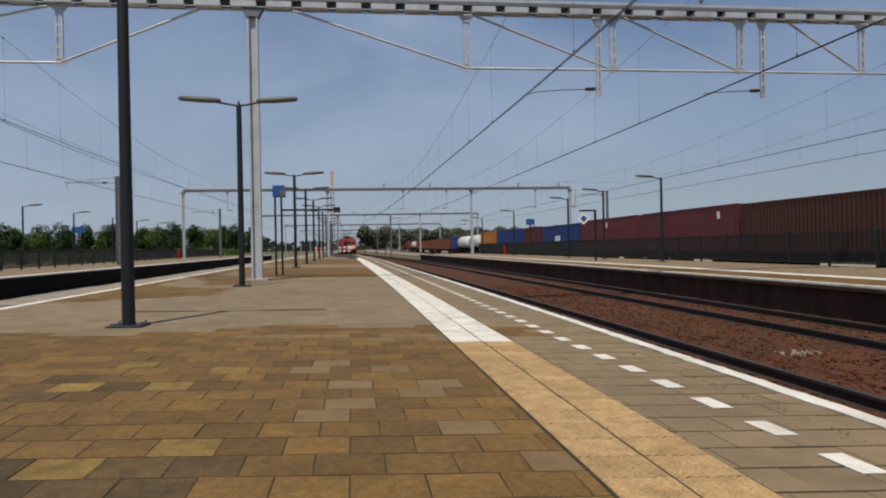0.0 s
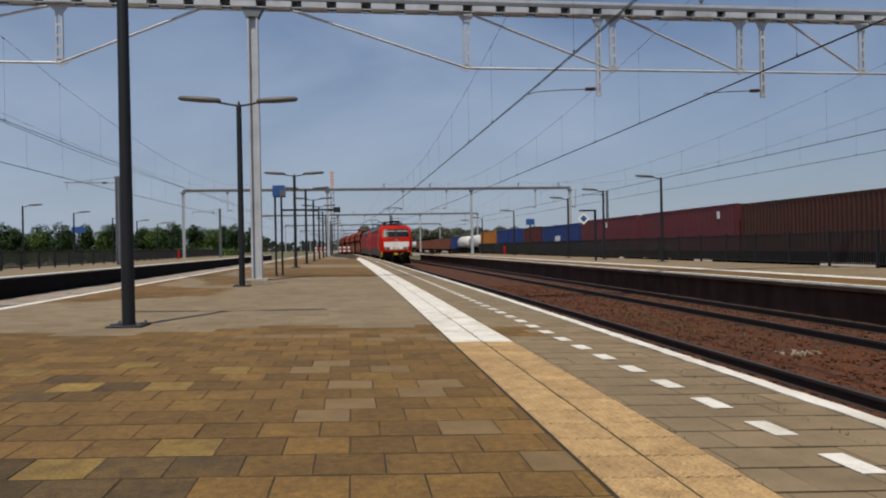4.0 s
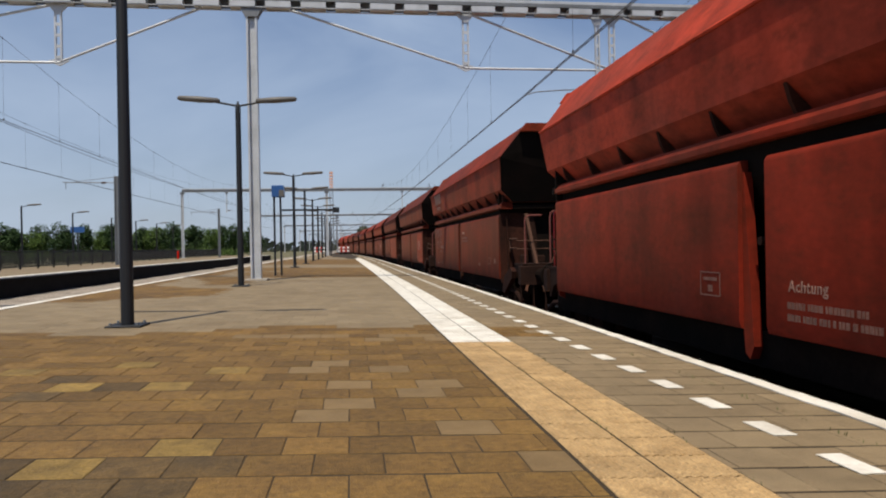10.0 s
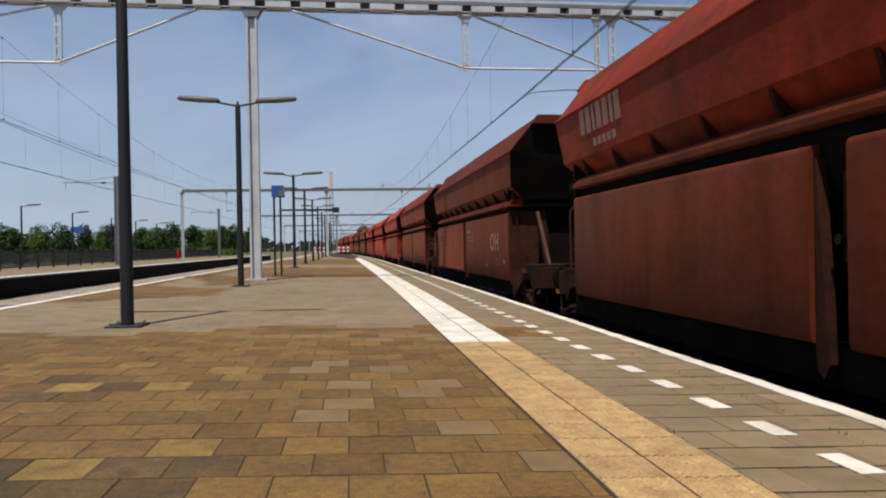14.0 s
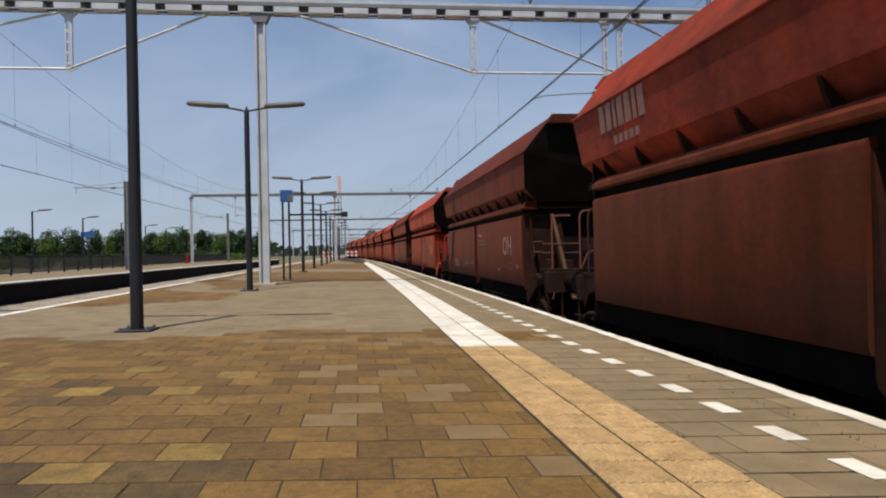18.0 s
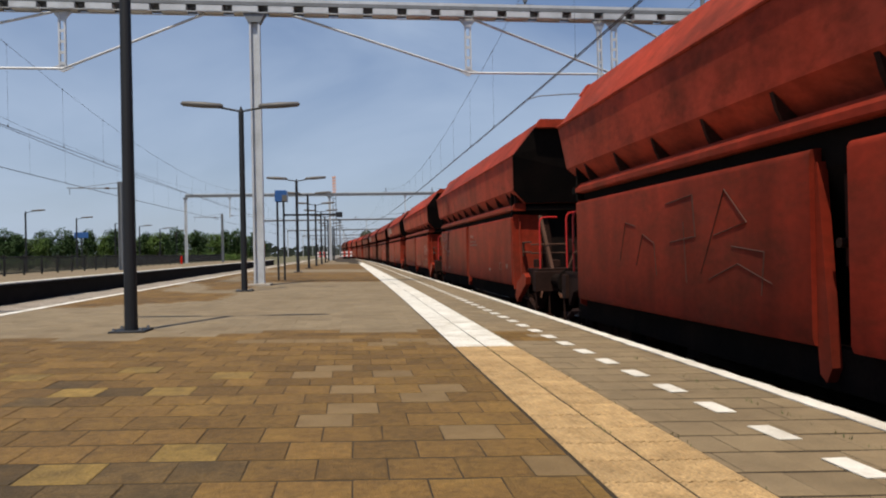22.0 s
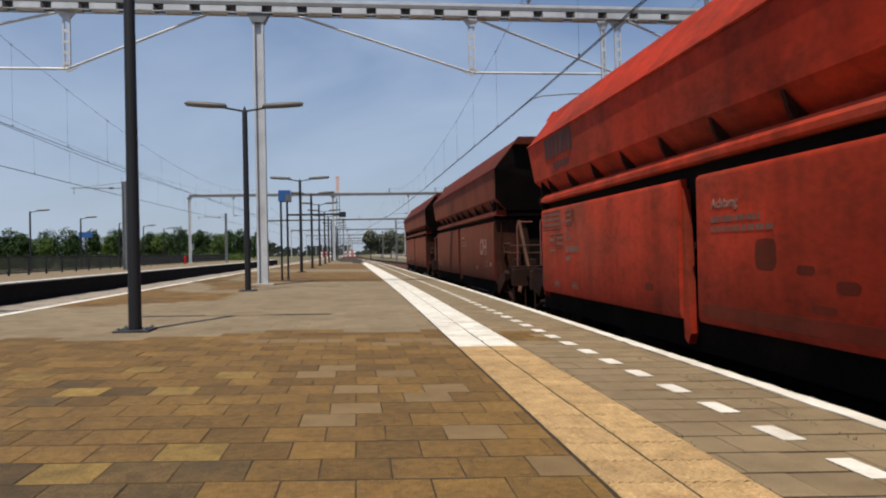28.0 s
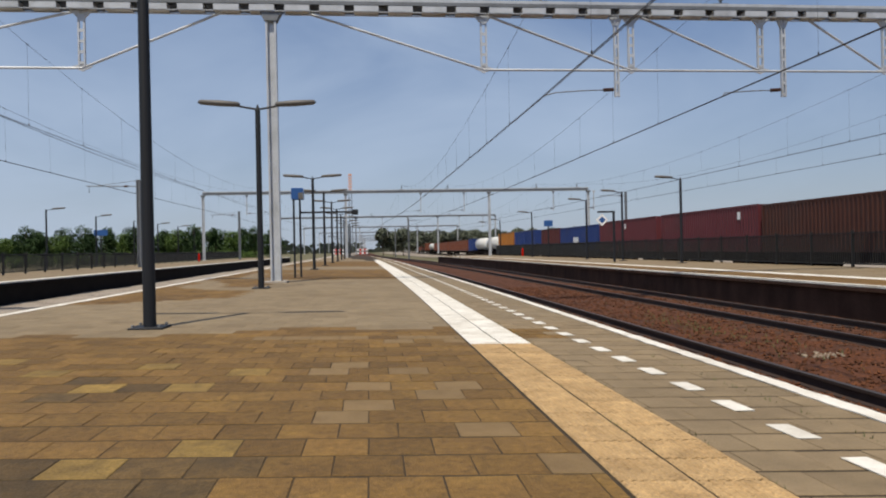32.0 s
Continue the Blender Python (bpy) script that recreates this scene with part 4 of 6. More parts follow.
        part("end_beam", Shape().prism([(e * (LEDGE - 0.10), 2.46), (e * (LEDGE + 0.01), 2.46), (e * (LEDGE + 0.01), 2.53), (e * (LEDGE - 0.10), 2.58)], -1.17 if e < 0 else -1.44, 1.17 if e < 0 else 1.44, "x"), COAL_SHADE, w)
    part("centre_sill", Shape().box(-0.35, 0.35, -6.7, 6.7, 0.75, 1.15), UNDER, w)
    # the chute fills the space behind the flaps with painted shade
    part("inner_chute", Shape().prism([(-0.9, 0.95), (0.9, 0.95), (1.10, 1.7), (1.34, 2.2), (1.34, 2.6), (-1.34, 2.6), (-1.34, 2.2), (-1.10, 1.7)], -HALF + 0.02, HALF - 0.02), COAL_SHADE, w)
    for e in (-1, 1):
        d = lambda y: e * y
        HS = 7.0 if plain else 6.7
        for side in (-1, 1):
            # end plate with its flange, lifting arm, strut, bracket under the hopper
            o = [(1.44, 2.30), (1.41, 0.86), (1.30, 0.80), (1.10, 1.04), (0.84, 1.10), (0.80, 1.6), (0.86, 2.36), (1.40, 2.38)]
            part("end_plate", Shape().prism([(side * a, b) for a, b in o], *sorted((d(HALF + 0.004), d(HALF + 0.05)))), end_paint, w)
            part("plate_flange", Shape().prism([(side * 1.26, 0.90), (side * 1.28, 1.6), (side * 1.30, 2.30), (side * 1.27, 2.30), (side * 1.25, 1.6), (side * 1.23, 0.90)],
                                               *sorted((d(HALF + 0.05), d(HALF + 0.12)))), end_paint, w)
            if e < 0:
                part("post_bracket", Shape().prism([(d(LEDGE - 0.16), 2.60), (d(LEDGE - 0.02), 2.60), (d(LEDGE - 0.08), 2.80), (d(LEDGE - 0.14), 2.84)],
                                                   *sorted((side * 1.34, side * 1.385)), "x"), END_DIRT_SHADE, w)
                part("lifting_arm", Shape().prism([(d(5.56), 0.70), (d(5.72), 0.60), (d(5.86), 0.70), (d(6.42), 0.98), (d(6.46), 1.12), (d(6.30), 1.20), (d(5.70), 0.98)],
                                                  *sorted((side * 1.30, side * 1.40)), "x"), end_paint, w)
            if side < 0:
                part("inner_bracket", Shape().prism([(side * 0.78, 1.25), (side * 0.60, 1.25), (side * 0.62, 1.9), (side * 0.70, 2.4), (side * 0.80, 2.4), (side * 0.76, 1.9)],
                                                *sorted((d(HALF + 0.02), d(HALF + 0.10)))), GRIME_SHADE, w)
            part("strut", Shape().prism([(d(5.82), 2.34), (d(5.90), 2.34), (d(6.72), 1.27), (d(6.62), 1.27)], side * 0.90, side * 0.96, "x"), STRUT, w)
            part("sole_end", Shape().prism([(d(5.95), 1.06), (d(6.06), 1.27), (d(HS + 0.08), 1.26), (d(HS + 0.08), 0.96), (d(6.6), 0.74), (d(6.4), 0.96)],
                                           side * 1.16, side * 1.24, "x"), GRIME_SHADE, w)
            part("brake_lever", Shape().path([(side * 1.28, d(HALF + 0.3), 0.72), (side * 1.26, d(HALF + 0.8), 0.68), (side * 1.24, d(6.7), 0.52)], 0.045), GRIME_SHADE, w)
            if side < 0:
                part("step", Shape().box(min(side * 1.0, side * 1.3), max(side * 1.0, side * 1.3), d(6.75) - 0.12, d(6.75) + 0.12, 0.40, 0.43)
                     .path([(side * 1.02, d(6.75), 0.42), (side * 1.02, d(6.75), 0.95)], 0.018).path([(side * 1.28, d(6.75), 0.42), (side * 1.28, d(6.75), 0.95)], 0.018), GRIME_SHADE, w)
            buf = part("buffer", Shape().tube((side * 0.875, d(HS + 0.1), 1.06), (side * 0.875, d(7.4), 1.06), 0.13, 0.10, 12), UNDER, w)
            part("buffer_plate", Shape().tube((side * 0.875, d(7.62), 1.06), (side * 0.875, d(7.68), 1.06), 0.26, n=16)
                 .tube((side * 0.875, d(7.38), 1.06), (side * 0.875, d(7.63), 1.06), 0.08, n=10), UNDER, buf)
        part("headstock", Shape().chamfered(-1.3, 1.3, d(HS) - 0.1, d(HS) + 0.1, 0.86, 1.24, 0.015), GRIME_SHADE, w)
        part("end_walkway", Shape().box(-1.25, 1.25, *sorted((d(6.05), d(HS + 0.08))), 1.245, 1.285), GRIME_SHADE, w)
        part("coupling", Shape().path([(0, d(HS + 0.1), 1.04), (0, d(7.4), 0.95), (0, d(7.68), 0.98)], 0.05), UNDER, w)
        y = d(RAIL_Y)
        if plain:
            part("handrail", Shape().path(rounded([(-0.33, d(7.0), 1.24), (-0.33, d(7.0), 2.32), (-0.12, d(7.0), 2.32), (-0.12, d(7.0), 1.24)], 0.1), 0.017), hand, w)
        else:
            part("handrail", Shape().path(rounded([(-1.15, y, 1.27), (-1.15, y, 2.27), (-0.80, y, 2.27)], 0.12), 0.016), hand, w)
            part("handrail", Shape().path(rounded([(-0.62, y, 1.0), (-0.62, y, 2.36), (1.15, y, 2.36), (1.15, y, 1.27)], 0.14), 0.017), hand, w)
            part("rail_post", Shape().tube((0.0, y, 1.27), (0.0, y, 2.36), 0.02, n=6), STRUT, w)
            for z in (1.58, 1.75):
                part("cross_rail", Shape().tube((-1.25, y - e * 0.3, z), (1.25, y - e * 0.3, z), 0.018, n=6), STRUT, w)
        if e < 0 and not plain:
            part("knee_rail", Shape().path(rounded([(-0.60, y, 1.28), (-0.46, y, 1.60), (-0.20, y, 1.60), (-0.16, y, 1.45)], 0.08), 0.02), STRUT, w)
            part("valve_box", Shape().chamfered(-0.52, -0.26, y - e * 0.25 - 0.08, y - e * 0.25 + 0.08, 1.62, 1.84, 0.01), GRIME_SHADE, w)
            for x0, x1, z0, z1 in ((-0.72, -0.56, 1.30, 1.44), (-1.06, -0.92, 1.30, 1.46), (0.22, 0.40, 1.36, 1.56)):
                part("brake_fitting", Shape().chamfered(x0, x1, *sorted((d(HALF + 0.3), d(HALF + 0.5))), z0, z1, 0.02), GRIME_SHADE, w)
            part("side_bracket", Shape().path([(-1.22, d(HALF + 0.12), 1.52), (-1.22, d(HALF + 0.12), 1.80), (-1.22, y - e * 0.4, 1.80)], 0.02)
                 .path([(-1.22, d(HALF + 0.12), 1.60), (-1.22, y - e * 0.4, 1.60)], 0.02), STRUT, w)
            part("hose", Shape().path(rounded([(0.35, d(6.82), 0.95), (0.36, d(7.3), 0.72), (0.3, d(7.6), 0.5), (0.22, d(7.62), 0.75)], 0.1), 0.022), RUBBER, w)
        bogie(w, d(5.0))
    return w


SIDE = Matrix.Rotation(radians(-90), 4, "Z") @ Matrix.Rotation(radians(90), 4, "X")     # faces -x


def locomotive(label, raised):
    """A four-axle electric locomotive; the leading cab is towards -y."""
    l = thing("locomotive", label, "locomotive", group="locomotives of the coal train")
    FRONT = {1.28: 9.27, 1.50: 9.28, 2.20: 9.24, 2.56: 9.12, 3.36: 8.62, 3.54: 8.36, 3.65: 7.9}
    WIDE = {1.28: 1.46, 1.50: 1.46, 2.20: 1.46, 2.56: 1.46, 3.36: 1.42, 3.54: 1.31, 3.65: 1.14}
    rows = []
    for z in sorted(FRONT):
        f, w = FRONT[z], WIDE.get(z, 1.45)
        ring = [(-w, -f + 0.42, z), (-w + 0.05, -f + 0.24, z), (-w + 0.12, -f + 0.09, z), (-0.75, -f + 0.01, z), (0, -f, z), (0.75, -f + 0.01, z),
                (w - 0.12, -f + 0.09, z), (w - 0.05, -f + 0.24, z), (w, -f + 0.42, z)]
        rows.append(ring + [(-x, -y, zz) for x, y, zz in ring])
    s = Shape().loft(rows)
    n = len(rows[0])
    s.f += [tuple(range(len(s.v) - n, len(s.v))), tuple(reversed(range(n)))]
    body = part("body", s, RED, l, smooth=True)
    body.data.set_sharp_from_angle(angle=radians(32))
    part("roof", Shape().prism([(-1.465, 3.25), (1.465, 3.25), (1.445, 3.42), (1.33, 3.62), (1.15, 3.78), (-1.15, 3.78), (-1.33, 3.62), (-1.445, 3.42)], -6.2, 6.9), LOCO_ROOF, l)
    for y in [-5.2 + 1.3 * k for k in range(10)]:
        for side in (-1, 1):
            part("roof_clip", Shape().prism([(side * 1.48, 3.24), (side * 1.455, 3.46), (side * 1.43, 3.42)], y, y + 0.05), RUBBER, l)
    part("gutter", Shape().box(-1.485, -1.45, -6.3, 7.0, 3.225, 3.26).box(1.45, 1.485, -6.3, 7.0, 3.235, 3.27), RUBBER, l)
    for side in (-1, 1):
        xs = lambda a, b: sorted((side * a, side * b))
        part("side_skirt", Shape().prism([(-8.82, 0.78), (-7.75, 0.78), (-7.55, 0.92), (7.55, 0.92), (7.75, 0.78), (8.82, 0.78), (8.82, 1.50), (5.9, 1.50),
                                          (5.7, 1.56), (-5.7, 1.56), (-5.9, 1.50), (-8.82, 1.50)], *xs(1.40, 1.472), "x"), LOCO_GREY, l)
        for k in range(10):
            z = 1.622 + 0.1375 * k
            part("side_rib", Shape().prism([(side * 1.45, z - 0.040), (side * 1.500, z - 0.010), (side * 1.500, z + 0.002), (side * 1.474, z + 0.026), (side * 1.45, z + 0.060)], -5.55, 6.45), RED, l)
        for e in (-1, 1):
            sh = 0.75 if e > 0 else 0.0
            y0, y1 = sorted((e * 7.15 + sh, e * 7.75 + sh * 0.8)) if e > 0 else (-7.88, -7.40)
            win = part("cab_window", Shape().box(*xs(1.44, 1.475), y0 - 0.04, y1 + 0.04, 2.55, 3.14), RUBBER, l)
            part("pane", Shape().box(*xs(1.47, 1.482), y0, y1, 2.59, 3.10), GLASS, win)
            part("window_bar", Shape().box(*xs(1.475, 1.488), y0, y1, 2.87, 2.89), RUBBER, win)
            y0, y1 = sorted((e * 6.02 + sh, e * 6.92 + sh)) if e > 0 else (-7.12, -6.28)
            door = part("cab_door", Shape().box(*xs(1.44, 1.463), y0, y1, 1.52, 3.2), RED, l)
            for z in (1.86, 2.36):
                yp = -7.05 if e < 0 else 7.45
                part("door_pocket", Shape().prism([(yp - e * 0.02 + 0.075 * math.cos(u), z + 0.13 * math.sin(u)) for u in [j * math.pi / 7 for j in range(14)]], *xs(1.46, 1.467), "x"), POCKET, door)
            for yy in ((6.42, 7.02) if e > 0 else (6.22, 7.16)):
                part("grab_rail", Shape().path([(side * 1.46, e * yy + sh, 2.76), (side * 1.51, e * yy + sh, 2.70), (side * 1.51, e * yy + sh, 1.35), (side * 1.46, e * yy + sh, 1.3)], 0.013), CHROME, l)
            yp = -6.72 if e < 0 else 7.42
            # flat black patch in place of the shaded hollow of the step
            part("step_pocket", Shape().prism([(yp + 0.21 * math.copysign(abs(math.cos(u)) ** 0.5, math.cos(u)), 1.27 + 0.085 * math.copysign(abs(math.sin(u)) ** 0.5, math.sin(u)))
                                               for u in [0.1 + j * math.pi / 8 for j in range(16)]], *xs(1.47, 1.476), "x"), RUBBER, l)
            part("ladder", Shape().box(*xs(1.36, 1.42), e * 6.5 - 0.28, e * 6.5 - 0.24, 0.35, 0.98).box(*xs(1.36, 1.42), e * 6.5 + 0.24, e * 6.5 + 0.28, 0.35, 0.98)
                 .box(*xs(1.3, 1.44), e * 6.5 - 0.26, e * 6.5 + 0.26, 0.62, 0.65).box(*xs(1.3, 1.44), e * 6.5 - 0.26, e * 6.5 + 0.26, 0.36, 0.39), UNDER, l)
            part("info_plate", Shape().box(*xs(1.46, 1.466), *sorted((e * 7.75, e * 8.38)), 1.58, 1.71), LAMP_GREY, l, "grey plate with a blue field")
            part("plate_field", Shape().box(*xs(1.466, 1.469), *sorted((e * 7.78, e * 7.90)), 1.59, 1.70), BLUE_SIGN, l)
    for e in (-1, 1):
        # windscreen on the sloping face, mask, lights
        def face(x, z, out=0.0):
            zs = sorted(FRONT)
            for a, b in zip(zs, zs[1:]):
                if a <= z <= b:
                    f = FRONT[a] + (FRONT[b] - FRONT[a]) * (z - a) / (b - a)
            wv = 1.46
            t = abs(x)
            back = 0.01 * min(t, 0.75) / 0.75 + max(0.0, t - 0.75) / (wv - 0.12 - 0.75) * 0.08
            return (x, e * (f - back + out), z)

        def slab_on(pts, out, depth=0.03):
            """A plate that follows the curved face; pts: lower left, lower right, upper right, upper left."""
            (ax, az), (bx_, bz), (cx, cz), (dx, dz) = pts
            rows_ = []
            for v in (0, 0.25, 0.5, 0.75, 1):
                line = []
                for k in range(9):
                    u = k / 8
                    x = (ax + (bx_ - ax) * u) * (1 - v) + (dx + (cx - dx) * u) * v
                    z = (az + (bz - az) * u) * (1 - v) + (dz + (cz - dz) * u) * v
                    line.append(face(x, z, out))
                rows_.append(line + [(p[0], p[1] - e * depth, p[2]) for p in reversed(line)])
            s_ = Shape().loft(rows_)
            q = len(s_.v) - 18
            s_.f += [(k, k + 1, 16 - k, 17 - k) for k in range(8)] + [(q + k, q + k + 1, q + 16 - k, q + 17 - k) for k in range(8)]
            return s_

        frame_ = part("windscreen_frame", slab_on([(-1.22, 2.58), (1.22, 2.58), (1.12, 3.35), (-1.12, 3.35)], 0.012), RUBBER, l)
        part("windscreen", slab_on([(-1.17, 2.63), (-0.05, 2.63), (-0.05, 3.31), (-1.08, 3.31)], 0.02), GLASS, frame_)
        part("windscreen", slab_on([(0.05, 2.63), (1.17, 2.63), (1.08, 3.31), (0.05, 3.31)], 0.02), GLASS, frame_)
        part("sun_blind", slab_on([(-1.08, 3.09), (-0.1, 3.09), (-0.1, 3.20), (-1.06, 3.20)], 0.024), BLIND, frame_)
        part("sun_blind", slab_on([(0.1, 3.09), (1.08, 3.09), (1.06, 3.20), (0.1, 3.20)], 0.024), BLIND, frame_)
        for x in (-0.3, 0.75):
            a, b = Vector(face(x, 2.56, 0.05)), Vector(face(x + 0.28, 3.02, 0.05))
            part("wiper", Shape().tube(a, b, 0.014, n=6).tube(b + Vector((-0.08, 0, -0.25)), b + Vector((0.05, 0, 0.16)), 0.012, n=5), RUBBER, l)
        part("white_panel", slab_on([(-1.12, 1.69), (1.12, 1.69), (1.16, 2.17), (-1.16, 2.17)], 0.014), LOCO_WHITE, l)
        part("white_panel", slab_on([(-0.62, 1.47), (0.62, 1.47), (0.62, 1.695), (-0.62, 1.695)], 0.012), LOCO_WHITE, l)
        for k in range(8):
            if k == 3 or k == 7:
                continue
            x = -0.32 + 0.085 * k
            part("number_bar", slab_on([(x, 1.53), (x + 0.05, 1.53), (x + 0.05, 1.64), (x, 1.64)], 0.017, 0.006), SOOT_LETTER, l)
        for side in (-1, 1):
            part("light_cluster", slab_on([(side * 0.66, 1.44), (side * 1.12, 1.44), (side * 1.12, 1.67), (side * 0.66, 1.67)], 0.014), RUBBER, l)
            for x, r in ((0.96, 0.085), (0.76, 0.055)):
                p = Vector(face(side * x, 1.555, 0.0))
                part("headlight", Shape().tube(p, p + Vector((0, e * 0.035, 0)), r, n=14), LENS, l)
            part("front_grab", Shape().path(rounded([face(side * 1.27, 2.5, 0.0), face(side * 1.27, 2.46, 0.08), face(side * 1.27, 1.62, 0.08), face(side * 1.27, 1.58, 0.0)], 0.03), 0.016), RED, l)
            part("foot_step", slab_on([(side * 0.72, 2.38), (side * 1.0, 2.38), (side * 1.0, 2.43), (side * 0.72, 2.43)], 0.012), RUBBER, l)
            part("yellow_corner", Shape().prism([(e * 8.80, 0.80), (e * 9.10, 0.80), (e * 9.10, 1.02), (e * 9.2, 1.06), (e * 9.22, 1.278), (e * 8.80, 1.278)],
                                                *sorted((side * 1.27, side * 1.42)), "x"), LOCO_YELLOW, l)
            part("warning_triangle", Shape().prism([(side * 1.29, 0.90), (side * 1.40, 0.90), (side * 1.345, 1.0)], *sorted((e * 9.101, e * 9.106))), RUBBER, l)
            buf = part("buffer", Shape().tube((side * 0.875, e * 9.2, 1.06), (side * 0.875, e * 9.42, 1.06), 0.12, n=12), UNDER, l)
            part("buffer_plate", Shape().chamfered(side * 0.875 - 0.30, side * 0.875 + 0.30, e * 9.5 - 0.04, e * 9.5 + 0.04, 0.86, 1.24, 0.02)
                 .tube((side * 0.875, e * 9.36, 1.06), (side * 0.875, e * 9.5, 1.06), 0.09, n=10), UNDER, buf)
            part("hose", Shape().path(rounded([(side * 0.35, e * 9.25, 1.15), (side * 0.35, e * 9.5, 0.9), (side * 0.42, e * 9.48, 0.55)], 0.1), 0.025), RUBBER, l)
        part("top_light", Shape().tube(face(0, 2.34, 0.0), tuple(Vector(face(0, 2.34, 0.03))), 0.07, n=14), LENS, l)
        part("foot_step", slab_on([(-0.36, 2.42), (0.36, 2.42), (0.36, 2.47), (-0.36, 2.47)], 0.012), RUBBER, l)
        part("front_apron", Shape().box(-1.07, 1.07, *sorted((e * 8.8, e * 9.16)), 0.62, 1.279), UNDER, l)
        part("coupler_head", Shape().chamfered(-0.24, 0.06, *sorted((e * 9.24, e * 9.60)), 0.98, 1.17, 0.03), LOCO_YELLOW, l)
        part("coupler_hook", Shape().path([(0.1, e * 9.2, 1.06), (0.2, e * 9.62, 1.04), (0.2, e * 9.66, 0.82)], 0.07, 8), GRIME_SHADE, l)
        part("coupler_cable", Shape().path(rounded([(0.3, e * 9.5, 1.05), (0.75, e * 9.45, 1.15), (1.1, e * 9.35, 1.26)], 0.1), 0.03), LOCO_YELLOW, l)
        part("snow_plough", Shape().prism([(-1.3, 0.16), (1.3, 0.16), (1.2, 0.72), (-1.2, 0.72)], *sorted((e * 9.05, e * 9.12))), UNDER, l)
        part("aerial", Shape().tube((0.35, e * 7.6, 3.64), (0.35, e * 7.6, 3.82), 0.035, 0.015, 8), RUBBER, l)
        for x in (-0.75, -0.3, 0.2, 0.65):
            part("roof_cable", Shape().path(rounded([(x, e * 6.9, 3.66), (x - 0.08, e * 6.7, 3.98), (x + 0.12, e * 6.3, 4.06), (x + 0.2, e * 5.9, 3.8)], 0.12), 0.022), UNDER, l)
        part("roof_cable", Shape().path(rounded([(-0.85, e * 6.6, 3.72), (-0.7, e * 6.5, 4.02), (0.0, e * 6.6, 3.92), (0.7, e * 6.5, 4.04), (0.9, e * 6.6, 3.74)], 0.15), 0.02), UNDER, l)
        # roof gear
        for x in (-0.7, 0.7):
            for y in (3.0, 4.4, 5.6):
                part("insulator", Shape().tube((x, e * y, 3.84), (x, e * y, 4.08), 0.06, 0.045, 8), INSULATOR, l)
        part("bus_bar", Shape().path(rounded([(-0.7, e * 2.2, 3.9), (-0.7, e * 2.6, 4.15), (-0.7, e * 5.6, 4.15), (-0.7, e * 6.0, 3.95)], 0.15), 0.025), UNDER, l)
        up = e == raised
        y0 = e * 5.2
        pan = part("pantograph_base", Shape().box(-0.62, 0.62, y0 - 0.55, y0 + 0.55, 4.06, 4.12), UNDER, l)
        if up:
            elbow = (0, y0 - e * 1.15, 4.86)
            part("lower_arm", Shape().tube((0, y0 + e * 0.1, 4.14), elbow, 0.05, 0.035), UNDER, pan)
            for x in (-0.42, 0.42):
                part("upper_arm", Shape().tube((0.0, elbow[1], elbow[2]), (x, y0 + e * 0.25, 5.40), 0.022, 0.018), UNDER, pan)
            part("contact_head", Shape().path(rounded([(-0.92, y0 + e * 0.2, 5.24), (-0.7, y0 + e * 0.2, 5.45), (0.7, y0 + e * 0.2, 5.45), (0.92, y0 + e * 0.2, 5.24)], 0.15), 0.022)
                 .path(rounded([(-0.92, y0 + e * 0.5, 5.24), (-0.7, y0 + e * 0.5, 5.45), (0.7, y0 + e * 0.5, 5.45), (0.92, y0 + e * 0.5, 5.24)], 0.15), 0.022), UNDER, pan)
        else:
            part("folded_arm", Shape().tube((0, y0, 4.16), (0, y0 - e * 1.2, 4.30), 0.05, 0.035).tube((0, y0 - e * 1.2, 4.32), (0.4, y0 + e * 0.3, 4.42), 0.022)
                 .tube((0, y0 - e * 1.2, 4.32), (-0.4, y0 + e * 0.3, 4.42), 0.022), UNDER, pan)
            part("contact_head", Shape().path(rounded([(-0.9, y0 + e * 0.3, 4.25), (-0.7, y0 + e * 0.3, 4.45), (0.7, y0 + e * 0.3, 4.45), (0.9, y0 + e * 0.3, 4.25)], 0.15), 0.03), UNDER, pan)
        # second collector, folded towards the cab
        fold = Shape()
        for x in (-0.16, 0.16):
            fold.tube((x, e * 5.9, 3.92), (x * 1.6, e * 7.35, 4.10), 0.04, 0.03)
            fold.tube((x, e * 7.30, 4.02), (x * 2.2, e * 6.0, 4.06), 0.025)
        fold.box(-0.45, 0.45, *sorted((e * 7.15, e * 7.50)), 4.06, 4.14)
        fold.tube((-0.5, e * 7.45, 4.10), (0.5, e * 7.45, 4.10), 0.035)
        fold.box(-0.5, 0.5, *sorted((e * 5.75, e * 6.2)), 3.80, 3.90)
        part("folded_collector", fold, UNDER, l)
        bogie(l, e * 4.95, 2.9, 0.58)
    part("class_figure", lettering("2", 0.17, LOCO_WHITE), None, l, at=Matrix.Translation((-1.464, -7.5, 1.58)) @ SIDE)
    part("transformer_box", Shape().chamfered(-1.3, 1.3, -2.4, 2.4, 0.25, 0.95, 0.04), UNDER, l)
    part("underframe", Shape().box(-1.3, 1.3, -8.9, 8.9, 0.80, 1.0), UNDER, l)
    bars = Shape()
    for k, (w_, g) in enumerate(((0.05, 0.09),) * 10):
        if k in (2, 6):
            continue
        bars.box(-1.478, -1.473, -0.1 + k * 0.085, -0.1 + k * 0.085 + 0.05, 1.24, 1.34)
    tagged(part("number_bar", bars, LOCO_MARK, l), kind="stuff")
    marks = Shape()
